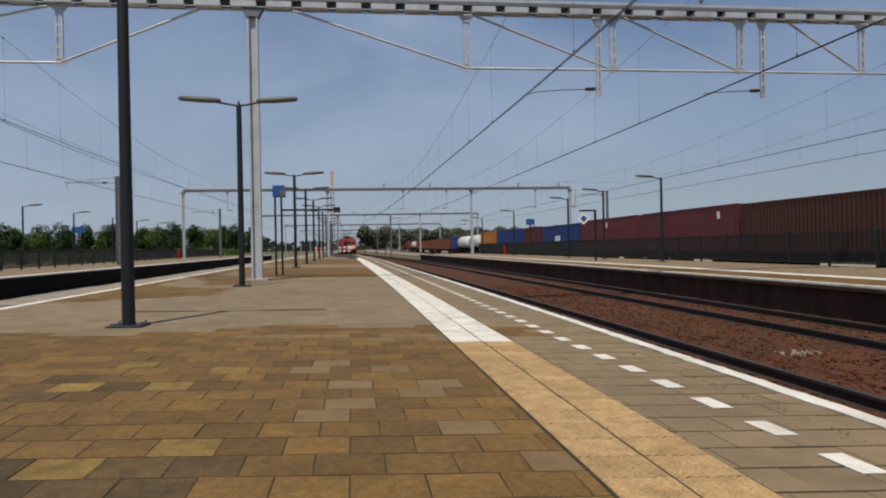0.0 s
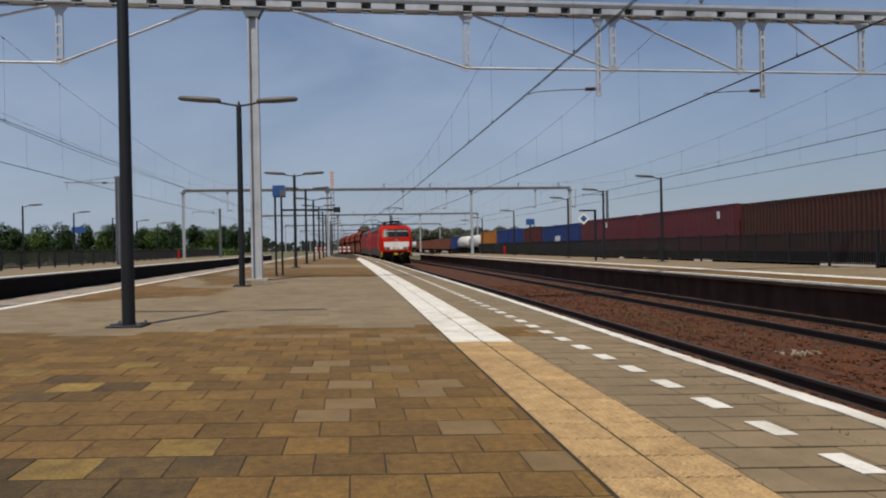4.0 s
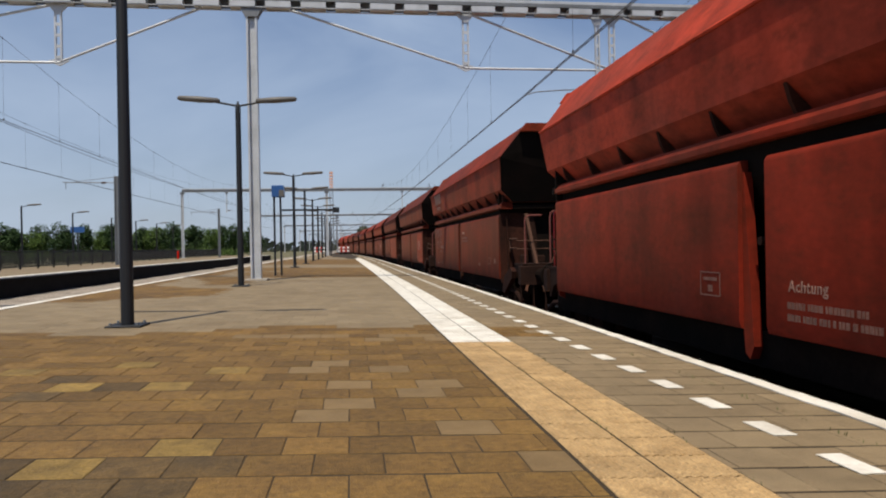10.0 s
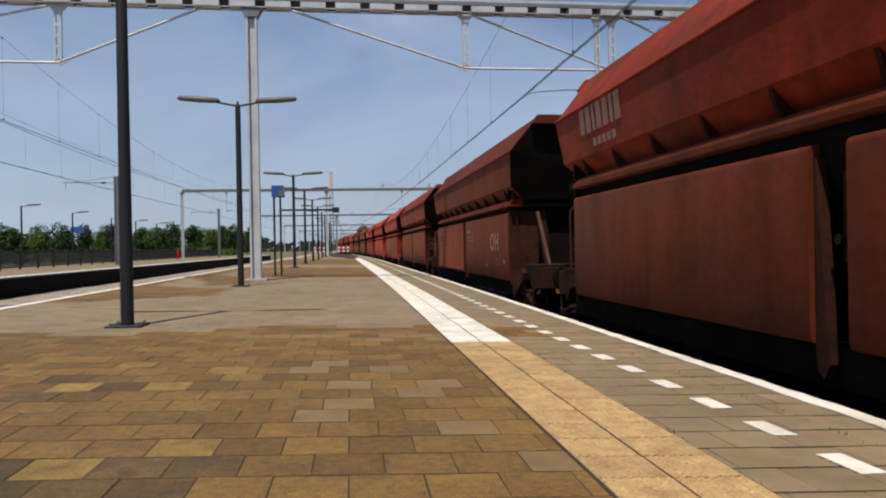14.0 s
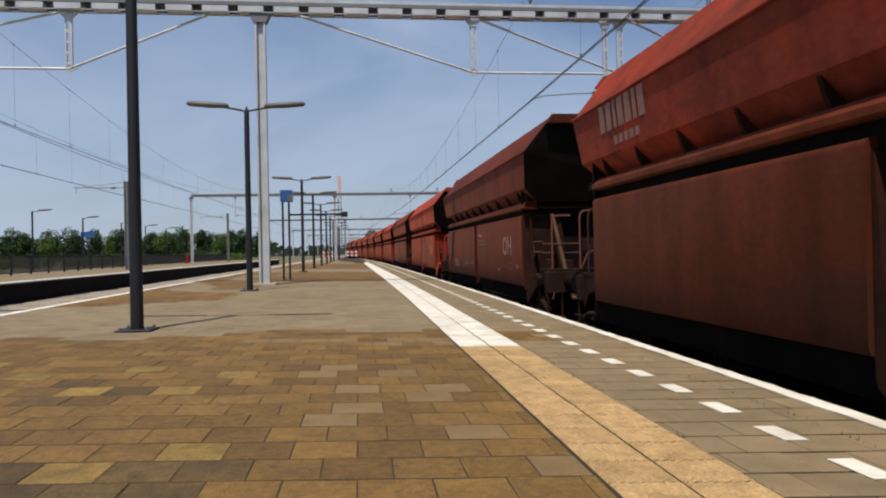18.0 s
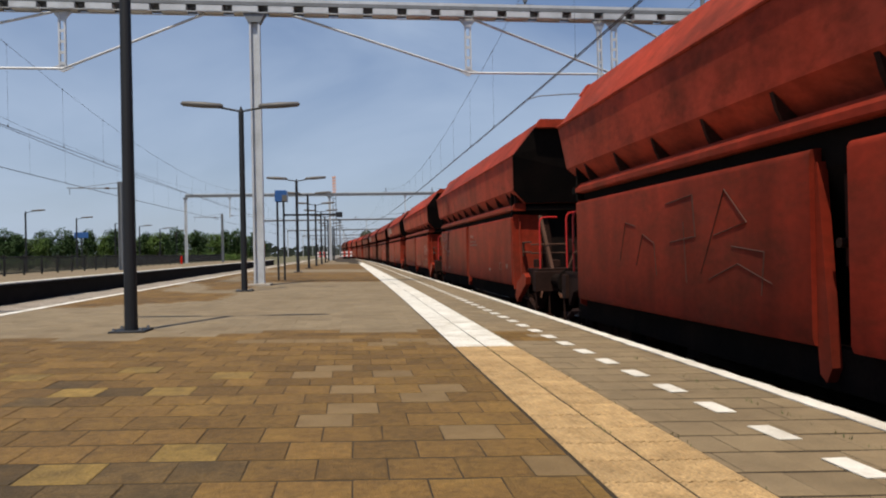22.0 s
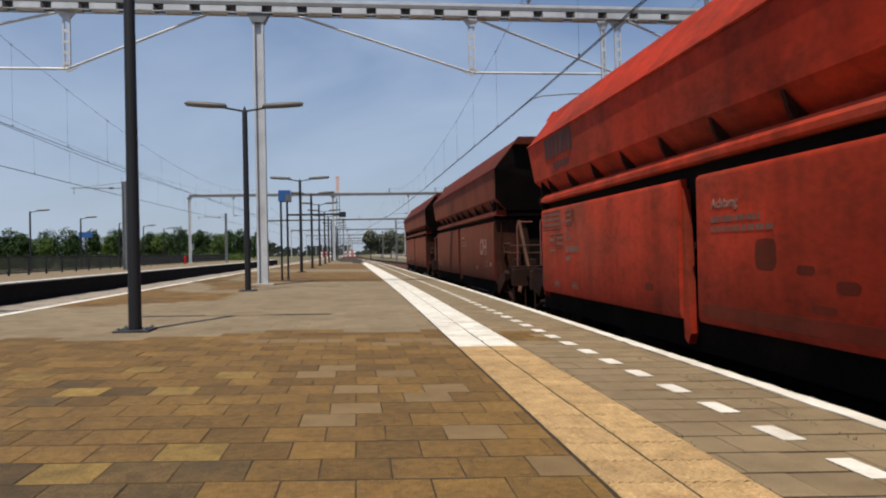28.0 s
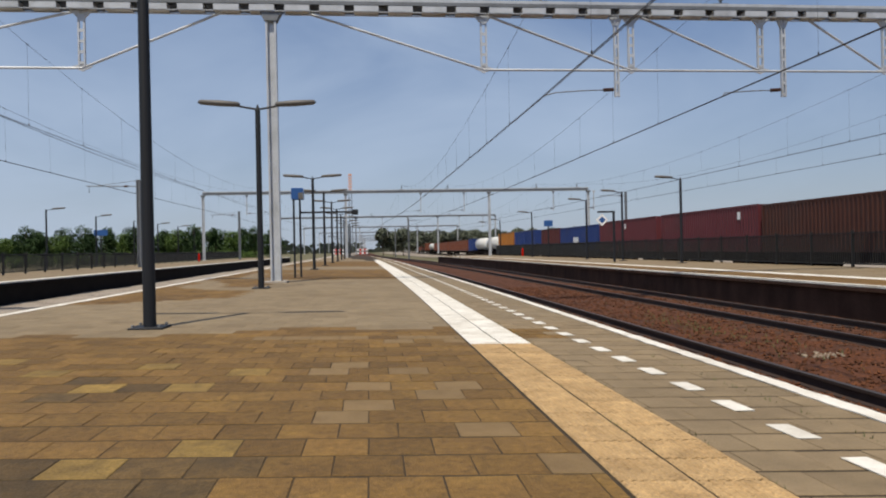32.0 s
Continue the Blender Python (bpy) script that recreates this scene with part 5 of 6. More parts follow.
    for a, w_, z, h_ in ((-5.3, 0.62, 1.20, 0.14), (-4.4, 0.30, 1.26, 0.10), (-4.0, 0.12, 1.05, 0.22), (-2.7, 0.3, 1.16, 0.05), (1.4, 0.12, 1.00, 0.06), (1.6, 0.10, 1.00, 0.09),
                         (4.7, 0.5, 1.32, 0.03), (4.7, 0.3, 1.27, 0.03), (4.2, 0.16, 1.08, 0.05), (3.9, 0.2, 1.05, 0.05), (3.5, 0.16, 1.08, 0.04)):
        marks.box(-1.4775, -1.473, a, a + w_, z, z + h_)
    tagged(part("stencil", marks, STENCIL_GREY, l), kind="stuff")
    tagged(part("small_mark", Shape().box(-1.478, -1.473, -3.3, -3.24, 1.02, 1.10).box(-1.478, -1.473, -2.2, -2.0, 1.02, 1.08).box(-1.478, -1.473, 2.2, 2.26, 1.02, 1.10)
         .box(-1.478, -1.473, 2.4, 2.46, 1.02, 1.10), LOCO_MARK, l), kind="stuff")
    return l


LOCO_LEN, WAGON_LEN, WAGONS = 19.58, 15.4, 32
loco = locomotive("red electric locomotive with white front panel and raised collector", -1)
loco2 = locomotive("red electric locomotive, second in the train, rear collector raised", 1)
train = [(loco, LOCO_LEN / 2), (loco2, LOCO_LEN * 1.5 - 0.5)]
MODELS = [(p, FLAP_PAINTS[k], words + " bogie hopper wagon with coal dust on its sides", RAIL_RED if k in (1, 3) else RAIL_WORN)
          for k, (p, words) in enumerate(zip(WAGON_PAINTS, PAINT_WORDS))]
MODELS.append((WAGON_PAINTS[0], FLAP_PAINTS[4], "brown-red bogie hopper wagon with olive-brown sooty flaps", RAIL_WORN))
MODELS.append((WAGON_PAINTS[0], FLAP_PAINTS[2], "brown-red bogie hopper wagon with sooty dark flaps", RAIL_WORN))
PLAIN = (6, 7, 9, 13, 29)       # wagons without a brake platform
built = {}
ORDER = [0, 0, 1, 0, 2, 2, 0, 4, 4, 2, 0, 1, 3, 1, 4, 2, 1, 5, 1, 1, 1, 1, 1, 1, 0, 0, 2, 1, 1, 3, 2, 2]
oh = lettering("OH", 0.56, LETTER)
word = lettering("Achtung", 0.12, LETTER)


def on_side(y, z, x=PX + 0.004):
    return Matrix.Translation((-x, y, z)) @ SIDE


def big_mark(parent, y, material, boxed):
    """A large emblem on the sloping upper side: plain shapes in its colours."""
    def up(yy, h):
        u = h / 0.70
        return (-(1.47 + 0.06 * u) - 0.008, yy, 2.86 + 0.66 * u)

    s = Shape()

    def patch(b0, b1, h0, h1):
        y0, y1 = -b1, -b0
        s.add([up(y0, h0), up(y1, h0), up(y1, h1), up(y0, h1)], [(0, 1, 2, 3)])
        s.add([tuple(Vector(p) + Vector((0.006, 0, 0.0))) for p in (up(y0, h0), up(y1, h0), up(y1, h1), up(y0, h1))], [(3, 2, 1, 0)])

    a = -y
    if boxed:
        for q in ((a, a + 0.06, 0.04, 0.66), (a + 0.84, a + 0.9, 0.04, 0.66), (a, a + 0.9, 0.04, 0.10), (a, a + 0.9, 0.60, 0.66)):
            patch(*q)
        patch(a + 0.16, a + 0.40, 0.16, 0.54)
        patch(a + 0.5, a + 0.74, 0.16, 0.54)
        a += 1.15
    first_bar = a
    for k in range(8 if boxed else 7):
        h0, h1 = (0.16, 0.58) if boxed else (0.30, 0.66)
        w = 0.10 if k % 3 == 2 else 0.22 if boxed else 0.18
        patch(a, a + w, h0, h1)
        a += w + (0.10 if boxed else 0.06)
    for k in range(0 if boxed else 5):
        patch(first_bar + 0.45 + 0.17 * k, first_bar + 0.57 + 0.17 * k, 0.09, 0.20)
    tagged(part("emblem", s, material, parent, "large plain emblem in faded paint"), kind="stuff")


cars = []
for k in range(WAGONS):
    kind = (ORDER[k], k in PLAIN)
    if kind in built:
        car = copy_thing(built[kind], Matrix())
    else:
        car = built[kind] = hopper_wagon(*MODELS[ORDER[k]], plain=k in PLAIN)
    cars.append(car)
    train.append((car, 2 * LOCO_LEN - 0.4 + WAGON_LEN * (k + 0.5)))


def flat_marks(car, name, rects, material):
    """Stencilled bars on the side, given by y and z."""
    s = Shape()
    for y0, y1, z0, z1 in rects:
        s.box(-PX - 0.005, -PX - 0.002, min(y0, y1), max(y0, y1), z0, z1)
    return tagged(part(name, s, material, car), kind="stuff")


def framed(y0, y1, z0, z1, t=0.012):
    return [(y0, y1, z0, z0 + t), (y0, y1, z1 - t, z1), (y0, y0 + t, z0, z1), (y1 - t, y1, z0, z1)]


def dashes_in(rng, y0, y1, z0, z1):
    """One line of broken-up small writing between y1 (its start) and y0."""
    rects, y = [], y1
    while y > y0 + 0.03:
        w = rng.uniform(0.018, 0.045)
        rects.append((max(y - w, y0), y, z0, z1))
        y -= w + rng.choice((0.008, 0.010, 0.012, 0.030))
    return rects


def stencil_sheet(car, seed):
    """The full set of loading tables at the rear of a flap: framed tables, short lines, two framed boxes below."""
    rng, E = random.Random(seed), HALF - 0.02
    r = framed(E - 1.14, E - 0.09, 1.98, 2.28) + framed(E - 1.73, E - 1.41, 2.02, 2.25) + framed(E - 0.78, E - 0.48, 1.73, 1.90) + framed(E - 1.25, E - 0.92, 1.68, 1.90)
    for z in (2.03, 2.12, 2.20):
        r += dashes_in(rng, E - 1.10, E - 0.14, z, z + 0.05)
    for z in (2.06, 2.15):
        r += dashes_in(rng, E - 1.70, E - 1.44, z, z + 0.05)
    for z in (1.72, 1.81):
        r += dashes_in(rng, E - 1.22, E - 0.95, z, z + 0.05)
    r += dashes_in(rng, E - 0.75, E - 0.52, 1.78, 1.84) + [(E - 1.27, E - 1.19, 2.06, 2.09), (E - 1.36, E - 1.32, 2.06, 2.09)]
    r += dashes_in(rng, E - 1.50, E - 1.41, 1.90, 1.96) + dashes_in(rng, E - 1.71, E - 1.41, 1.78, 1.85)
    r += dashes_in(rng, E - 2.05, E - 1.41, 1.60, 1.70) + dashes_in(rng, E - 1.71, E - 1.40, 1.47, 1.54) + dashes_in(rng, E - 0.82, E - 0.5, 1.60, 1.65)
    r += framed(E - 1.06, E - 0.75, 1.04, 1.15) + framed(E - 1.99, E - 1.70, 1.05, 1.15) + dashes_in(rng, E - 1.03, E - 0.78, 1.07, 1.12) + dashes_in(rng, E - 1.96, E - 1.73, 1.08, 1.12)
    flat_marks(car, "stencil", r, STENCIL)


def low_row(car, seed):
    """Tables low on the rear flap."""
    rng = random.Random(seed)
    r = framed(1.19, 1.94, 1.19, 1.38) + framed(0.33, 0.76, 1.17, 1.38)
    r += dashes_in(rng, 3.04, 3.92, 1.28, 1.40) + dashes_in(rng, 3.04, 3.92, 1.17, 1.26) + dashes_in(rng, 1.25, 1.88, 1.26, 1.32) + dashes_in(rng, 0.38, 0.70, 1.28, 1.34)
    r += dashes_in(rng, 4.6, 5.1, 1.74, 1.80) + dashes_in(rng, 4.7, 5.1, 1.62, 1.68)
    flat_marks(car, "stencil", r, STENCIL)


SHEETS, LOW_ROWS = (3, 5, 9, 11, 13, 17, 19, 21, 27, 29), (1, 7, 15, 18, 23, 25, 26, 31)
for k, car in enumerate(cars):
    if k in (0, 4, 6, 9, 12, 15, 18, 20, 24, 30):
        part("mark", oh, None, car, at=on_side(-4.10, 1.55))
    rng = random.Random(40 + k)
    low_marks = framed(-4.58, -4.30, 1.23, 1.38) + dashes_in(rng, -5.2, -4.95, 1.26, 1.36) + dashes_in(rng, -3.3, -3.1, 1.16, 1.24)
    if k in (2, 10, 22, 26):
        low_marks += framed(0.42, 0.78, 1.17, 1.39) + [(0.48, 0.72, 1.31, 1.34), (0.56, 0.64, 1.21, 1.27)]
    if k % 3 != 1 and k not in (8, 14, 20):
        up = 0.0 if k in (2, 23) else 0.72
        part("warning_word", word, None, car, at=on_side(-0.80, 1.28 + up))
        low_marks += dashes_in(rng, -1.42, -0.56, 1.15 + up, 1.20 + up) + dashes_in(rng, -1.55, -0.56, 1.06 + up, 1.11 + up)
    if k == 30:
        for j, end in enumerate((4.75, 4.45, 4.25)):
            low_marks += dashes_in(rng, end, 5.2, 1.32 - 0.085 * j, 1.355 - 0.085 * j)
    flat_marks(car, "stencil", low_marks, STENCIL)
    if k in SHEETS:
        stencil_sheet(car, k)
    elif k in LOW_ROWS:
        low_row(car, k)
    if k in (13, 19, 23, 25):
        big_mark(car, 5.05, EMBLEM, True)
    elif k in (3, 8, 14, 29):
        big_mark(car, 4.95, SOOT_LETTER if k == 29 else LETTER, False)
oh_o, oh_h = lettering("O", 0.56, LETTER), lettering("H", 0.56, LETTER)
for k, y0, y1, z in ((16, -4.0, -4.68, 1.53), (22, -4.45, -5.0, 1.52)):
    part("mark", oh_o, None, cars[k], at=on_side(y0, z))
    part("mark", oh_h, None, cars[k], at=on_side(y1, z))
flat_marks(cars[4], "edge_marks", [(-5.43, -5.39, 1.02 + 0.155 * j, 1.10 + 0.155 * j) for j in range(8)], LETTER)


def ragged(y0, y1, z0, z1, seed, wild=0.05, square=14):
    """A field with rounded corners and an uneven border."""
    rng = random.Random(seed)
    cy, cz, a, b = (y0 + y1) / 2, (z0 + z1) / 2, abs(y1 - y0) / 2, (z1 - z0) / 2
    ring, drift = [], 0.0
    for j in range(72):
        u = 2 * math.pi * j / 72
        c, n = math.cos(u), math.sin(u)
        r = 1.0 / max(abs(c) ** square + abs(n) ** square, 1e-9) ** (1 / square)
        drift = 0.7 * drift + rng.uniform(-wild, wild) * 0.4
        ring.append((cy + (a + drift * min(1, 2 * a)) * r * c, min(max(cz + (b + drift * min(1, 2 * b)) * r * n, PZ0 + 0.055), PZ1 - 0.065)))
    return ring


def paint_field(car, outline, material, depth=0.0018, label="repainted field of another red", name="paint_field"):
    return part(name, Shape().prism(outline, -PX - depth, -PX + 0.01, "x"), material, car, label)


# sprayed letter shapes: mustard fill with a pale outline
SPRAY = mat("dull_spray_fill", (0.135, 0.062, 0.016), 0.7, var=0.35, scale=3)
SPRAY_LINE = mat("pale_spray_line", (0.24, 0.15, 0.075), 0.7, var=0.35, scale=5)
SPRAY_DARK = mat("faded_spray_fill", (0.085, 0.036, 0.016), 0.8, var=0.4, scale=3)
SPRAY_BLACK = mat("black_spray_line", (0.050, 0.016, 0.010), 0.8, var=0.3)
for k, (y, a, b) in enumerate(((-1.55, 0.30, 0.46), (-2.20, 0.34, 0.54), (-2.95, 0.40, 0.52), (-3.70, 0.36, 0.56), (-4.35, 0.30, 0.50), (1.6, 0.4, 0.42), (2.6, 0.5, 0.46), (3.6, 0.45, 0.40))):
    def loop(grow):
        return [(y + (a * grow + 0.06 * math.sin(3 * u + k)) * math.cos(u), 1.56 + (b * grow + 0.07 * math.cos(2 * u + 2 * k)) * math.sin(u)) for u in [j * math.pi / 12 for j in range(24)]]
    near = y < 0
    part("sprayed_letter_shape", Shape().prism(loop(1.0), -PX - 0.004, -PX + 0.002, "x"), SPRAY if near else SPRAY_DARK, cars[1], "mustard sprayed letter shape with pale outline")
    if near:
        inner, outer = loop(1.0), loop(1.07)
        part("sprayed_outline", Shape().loft([[(-PX - 0.003, *p) for p in outer], [(-PX - 0.006, *p) for p in outer], [(-PX - 0.006, *p) for p in inner], [(-PX - 0.003, *p) for p in inner]]), SPRAY_LINE, cars[1])
        part("sprayed_stroke", Shape().path([(-PX - 0.005, y + 0.05, 1.30), (-PX - 0.005, y - 0.02, 1.62), (-PX - 0.005, y + 0.06, 1.86)], 0.014, 4), SPRAY_LINE, cars[1])
strokes = (((3.8, 1.5), (3.6, 1.95), (3.3, 1.9)), ((3.3, 1.45), (3.1, 1.8), (2.8, 1.7), (2.75, 1.35)), ((2.5, 2.1), (1.9, 2.15), (1.85, 1.75), (2.4, 1.7)),
           ((2.1, 1.9), (2.05, 1.3)), ((1.75, 1.4), (1.3, 2.15), (0.95, 1.85), (1.5, 1.75)), ((1.2, 1.65), (0.7, 1.6), (0.75, 1.25)), ((1.6, 1.35), (1.1, 1.5), (0.6, 1.35)))
for stroke in strokes:
    part("sprayed_stroke", Shape().path([(-PX - 0.002, *p) for p in stroke], 0.006, 4), SPRAY_BLACK, cars[20], "thin black sprayed stroke")

# repainted and grimy fields on single flaps: ends, foot and head, paint
FLAP0, FLAP1 = (-HALF + 0.03, -0.31), (0.15, HALF - 0.03)
FIELDS = {0: ((-2.2, -3.4, 1.3, 2.2, 1), (-3.7, -5.2, 1.1, 2.1, 1), (-2.6, -3.0, 0.99, 1.3, 1)),
          1: ((-0.35, -1.05, 0.99, 2.27, 3), (-4.98, -5.3, 1.38, 1.81, 1)),
          4: ((-3.35, -5.42, 0.99, 2.27, 1),),
          5: ((0.2, 2.9, 1.44, 2.27, 2),),
          7: ((-4.67, -5.40, 0.99, 1.5, 1),),
          13: ((-0.35, -5.2, 0.99, 1.34, 0), (-2.5, -2.7, 1.92, 2.08, 2), (-3.3, -3.45, 1.93, 2.07, 2), (-5.08, -5.4, 1.0, 2.25, 0), (-4.0, -4.1, 1.80, 1.90, 2)),
          16: ((-0.35, -2.5, 1.12, 2.27, 0), (-3.9, -4.96, 1.44, 2.27, 3), (-2.7, -3.16, 1.66, 2.27, 3), (-3.0, -5.1, 0.99, 1.40, 0)),
          17: ((4.72, 5.4, 1.35, 2.27, 1), (4.6, 5.4, 0.99, 1.36, 0)),
          18: ((1.0, 2.6, 1.5, 2.25, 2), (-4.3, -3.2, 1.0, 1.3, 2)),
          22: ((-2.6, -0.9, 1.0, 1.5, 0), (-3.6, -5.4, 1.0, 1.3, 0)),
          23: ((2.0, 2.93, 1.14, 1.43, 2), (0.2, 5.4, 0.99, 1.12, 0)),
          25: ((0.45, 5.4, 1.1, 2.27, 1),),
          27: ((-3.4, -1.6, 1.3, 2.2, 0), (2.1, 3.6, 1.1, 1.7, 2)),
          29: ((-1.28, -1.58, 1.45, 1.71, 2), (-1.84, -2.05, 1.43, 1.50, 2), (-2.28, -2.52, 1.31, 1.40, 2), (-2.0, -2.29, 1.15, 1.22, 2), (0.77, 0.98, 1.17, 1.26, 2),
               (3.6, 4.04, 2.05, 2.26, 0), (-0.4, -5.3, 0.99, 1.12, 0))}
for k, fields in FIELDS.items():
    for j, (y0, y1, z0, z1, p) in enumerate(fields):
        small = abs(y1 - y0) < 0.5
        paint_field(cars[k], ragged(y0, y1, z0, z1, 10 * k + j, 0.03 if small else 0.06, 4 if small else 14), FLAP_PAINTS[p], 0.0018 + 0.0004 * j)
for k, flap_no, p in ((5, 0, 1), (9, 1, 1), (11, 0, 0), (24, 0, 1), (26, 1, 0)):
    y0, y1 = (FLAP0, FLAP1)[flap_no]
    paint_field(cars[k], [(y0, PZ0 + 0.06), (y1, PZ0 + 0.06), (y1, PZ1 - 0.07), (y0, PZ1 - 0.07)], FLAP_PAINTS[p], 0.0014)

# pale dried runs and scrapes on some flaps
DRIED = mat("pale_dried_runs", (0.17, 0.062, 0.032), 0.85, var=0.4, scale=4, fine=30, stain=(0.16, 0.05, 0.03), amount=0.7, stain_scale=6, spec=0.1)
for k, spots in {25: ((-4.85, 1.72, 0.15, 0.26), (-5.25, 1.80, 0.14, 0.24), (-5.1, 1.32, 0.28, 0.10), (-3.9, 1.2, 0.06, 0.12)),
                 10: ((-3.9, 1.4, 0.1, 0.2), (1.2, 1.3, 0.12, 0.1)), 19: ((-4.2, 1.2, 0.12, 0.10), (2.6, 1.5, 0.1, 0.22)),
                 28: ((-4.2, 1.5, 0.08, 0.22), (0.6, 1.2, 0.14, 0.1))}.items():
    for j, (y, z, a, b) in enumerate(spots):
        paint_field(cars[k], ragged(y - a, y + a, z - b, z + b, 7 * k + j, 0.04, 2.4), DRIED, 0.0024, "pale dried run on the flap", "dried_run")

# ---- goods yard: container train behind the opposite platform ----
def box_paint(name, base):
    return mat(name, base, 0.6, var=0.15, scale=0.8, fine=12, bump=0.03, stain=tuple(0.6 * c + 0.01 for c in base), amount=0.6, stain_scale=0.5)


BOX_PAINTS = {"dark brown": box_paint("dark_brown_container_paint", (0.060, 0.017, 0.009)),
              "maroon": box_paint("maroon_container_paint", (0.105, 0.020, 0.026)),
              "blue": box_paint("blue_container_paint", (0.012, 0.034, 0.15)),
              "dark red": box_paint("dark_red_container_paint", (0.075, 0.015, 0.014)),
              "orange": box_paint("orange_container_paint", (0.34, 0.13, 0.02)),
              "rust-orange": box_paint("rust_orange_wagon_paint", (0.15, 0.045, 0.022)),
              "white": box_paint("white_tank_paint", (0.62, 0.62, 0.60))}
DECK = RAIL_Z + 1.15
YARD_X = 21.05


def flat_wagon(y0, y1):
    w = thing("flat_wagon", "grimy black flat wagon under the containers", "flat wagon", pose(YARD_X, (y0 + y1) / 2, RAIL_Z), "wagons of the container train")
    h = (y1 - y0) / 2
    part("deck", Shape().box(-1.2, 1.2, -h, h, 0.95, 1.14), UNDER, w)
    part("side_sill", Shape().box(-1.28, -1.2, -h, h, 0.72, 1.12).box(1.2, 1.28, -h, h, 0.72, 1.12), UNDER, w)
    for e in (-1, 1):
        bogie(w, e * (h - 1.9))
        for x in (-0.875, 0.875):
            part("buffer", Shape().tube((x, e * h, 1.06), (x, e * (h + 0.5), 1.06), 0.11, 0.2, 12), UNDER, w)
    return w


def container(y0, y1, height, colour):
    """A corrugated freight container standing on its wagon."""
    paint = BOX_PAINTS[colour]
    c = thing("freight_container", colour + " corrugated freight container on a flat wagon", "container",
              pose(YARD_X, (y0 + y1) / 2, DECK), "freight containers")
    h, w = (y1 - y0) / 2, 1.22
    for side in (-1, 1):
        pts, y = [], -h + 0.16
        while y < h - 0.3:
            pts += [(y, 0.035), (y + 0.07, 0.035), (y + 0.10, 0.0), (y + 0.17, 0.0)]
            y += 0.28
        pts.append((h - 0.16, 0.035))
        s = Shape()
        rows = [[(side * (w - d), yy, z) for yy, d in pts] for z in (0.14, height - 0.1)]
        s.loft(rows, closed=False)
        part("side_wall", s, paint, c)
        part("top_rail", Shape().box(*sorted((side * (w - 0.05), side * (w + 0.003))), -h, h, height - 0.1, height), paint, c)
        part("bottom_rail", Shape().box(*sorted((side * (w - 0.05), side * (w + 0.003))), -h, h, 0.0, 0.14), paint, c)
        for e in (-1, 1):
            part("corner_post", Shape().box(*sorted((side * (w - 0.12), side * (w + 0.006))), *sorted((e * (h - 0.16), e * (h + 0.003))), 0.0, height), paint, c)
    part("roof", Shape().box(-w + 0.05, w - 0.05, -h, h, height - 0.06, height - 0.02), paint, c)
    part("floor", Shape().box(-w + 0.05, w - 0.05, -h, h, 0.02, 0.12), UNDER, c)
    for e in (-1, 1):
        part("end_wall", Shape().box(-w + 0.1, w - 0.1, *sorted((e * (h - 0.06), e * (h - 0.02))), 0.05, height - 0.02), paint, c)
    for x in (-0.7, -0.3, 0.3, 0.7):
        part("lock_bar", Shape().tube((x, -h - 0.01, 0.1), (x, -h - 0.01, height - 0.1), 0.022, n=6), paint, c)
    return c


BOXES = [(9.6, 21.8, 2.42, "dark brown"), (22.3, 34.5, 2.40, "dark brown"), (34.85, 47.05, 2.47, "maroon"), (48.0, 60.2, 2.47, "maroon"),
         (60.9, 73.0, 2.36, "blue"), (73.6, 81.2, 2.44, "dark red"), (84.4, 96.6, 2.55, "blue"), (97.8, 108.8, 2.6, "orange"),
         (136.5, 142.3, 2.3, "blue"), (145.0, 178.0, 2.2, "rust-orange"), (181.0, 219.0, 2.2, "rust-orange"), (250.0, 290.0, 2.6, "rust-orange")]
for y0, y1, height, colour in BOXES:
    container(y0, y1, height, colour)
for y0, y1 in ((9.2, 21.95), (22.1, 34.65), (34.7, 47.35), (47.7, 60.5), (60.6, 73.3), (73.5, 82.5), (84.0, 97.0), (97.4, 109.2), (110, 122.5), (123.5, 142.8),
               (144.6, 178.4), (180.6, 219.4), (222, 240), (249, 291)):
    flat_wagon(y0, y1)
for y0, y1 in ((111.0, 121.5), (124.5, 134.5), (223.0, 239.0)):
    tank = thing("tank_container", "white tank with domed ends on a flat wagon", "tank", pose(YARD_X, (y0 + y1) / 2, DECK), "tanks on the container train")
    h = (y1 - y0) / 2
    rows = []
    for y, r in ((-h, 0.3), (-h + 0.12, 0.75), (-h + 0.4, 1.08), (h - 0.4, 1.08), (h - 0.12, 0.75), (h, 0.3)):
        rows.append([(r * math.cos(u), y, 1.2 + r * math.sin(u)) for u in [k * math.pi / 10 for k in range(20)]])
    s = Shape().loft(rows)
    s.f += [tuple(range(20)), tuple(range(100, 120))]
    part("vessel", s, BOX_PAINTS["white"], tank, smooth=True)
    for y in (-h * 0.6, 0, h * 0.6):
        part("saddle", Shape().box(-0.8, 0.8, y - 0.15, y + 0.15, 0, 0.45), UNDER, tank)
for y in (36.6, 53.8):
    tagged(part("label_plate", Shape().box(YARD_X - 1.235, YARD_X - 1.228, y, y + 0.30, 2.15, 2.55), WHITE_SIGN, None),
           "small white placard fixed to a maroon container", "placard")
tagged(part("placard", Shape().box(YARD_X - 1.235, YARD_X - 1.228, 66.5, 68.2, 1.2, 1.75), WHITE_SIGN, None), "white placard fixed to a blue container", "placard")


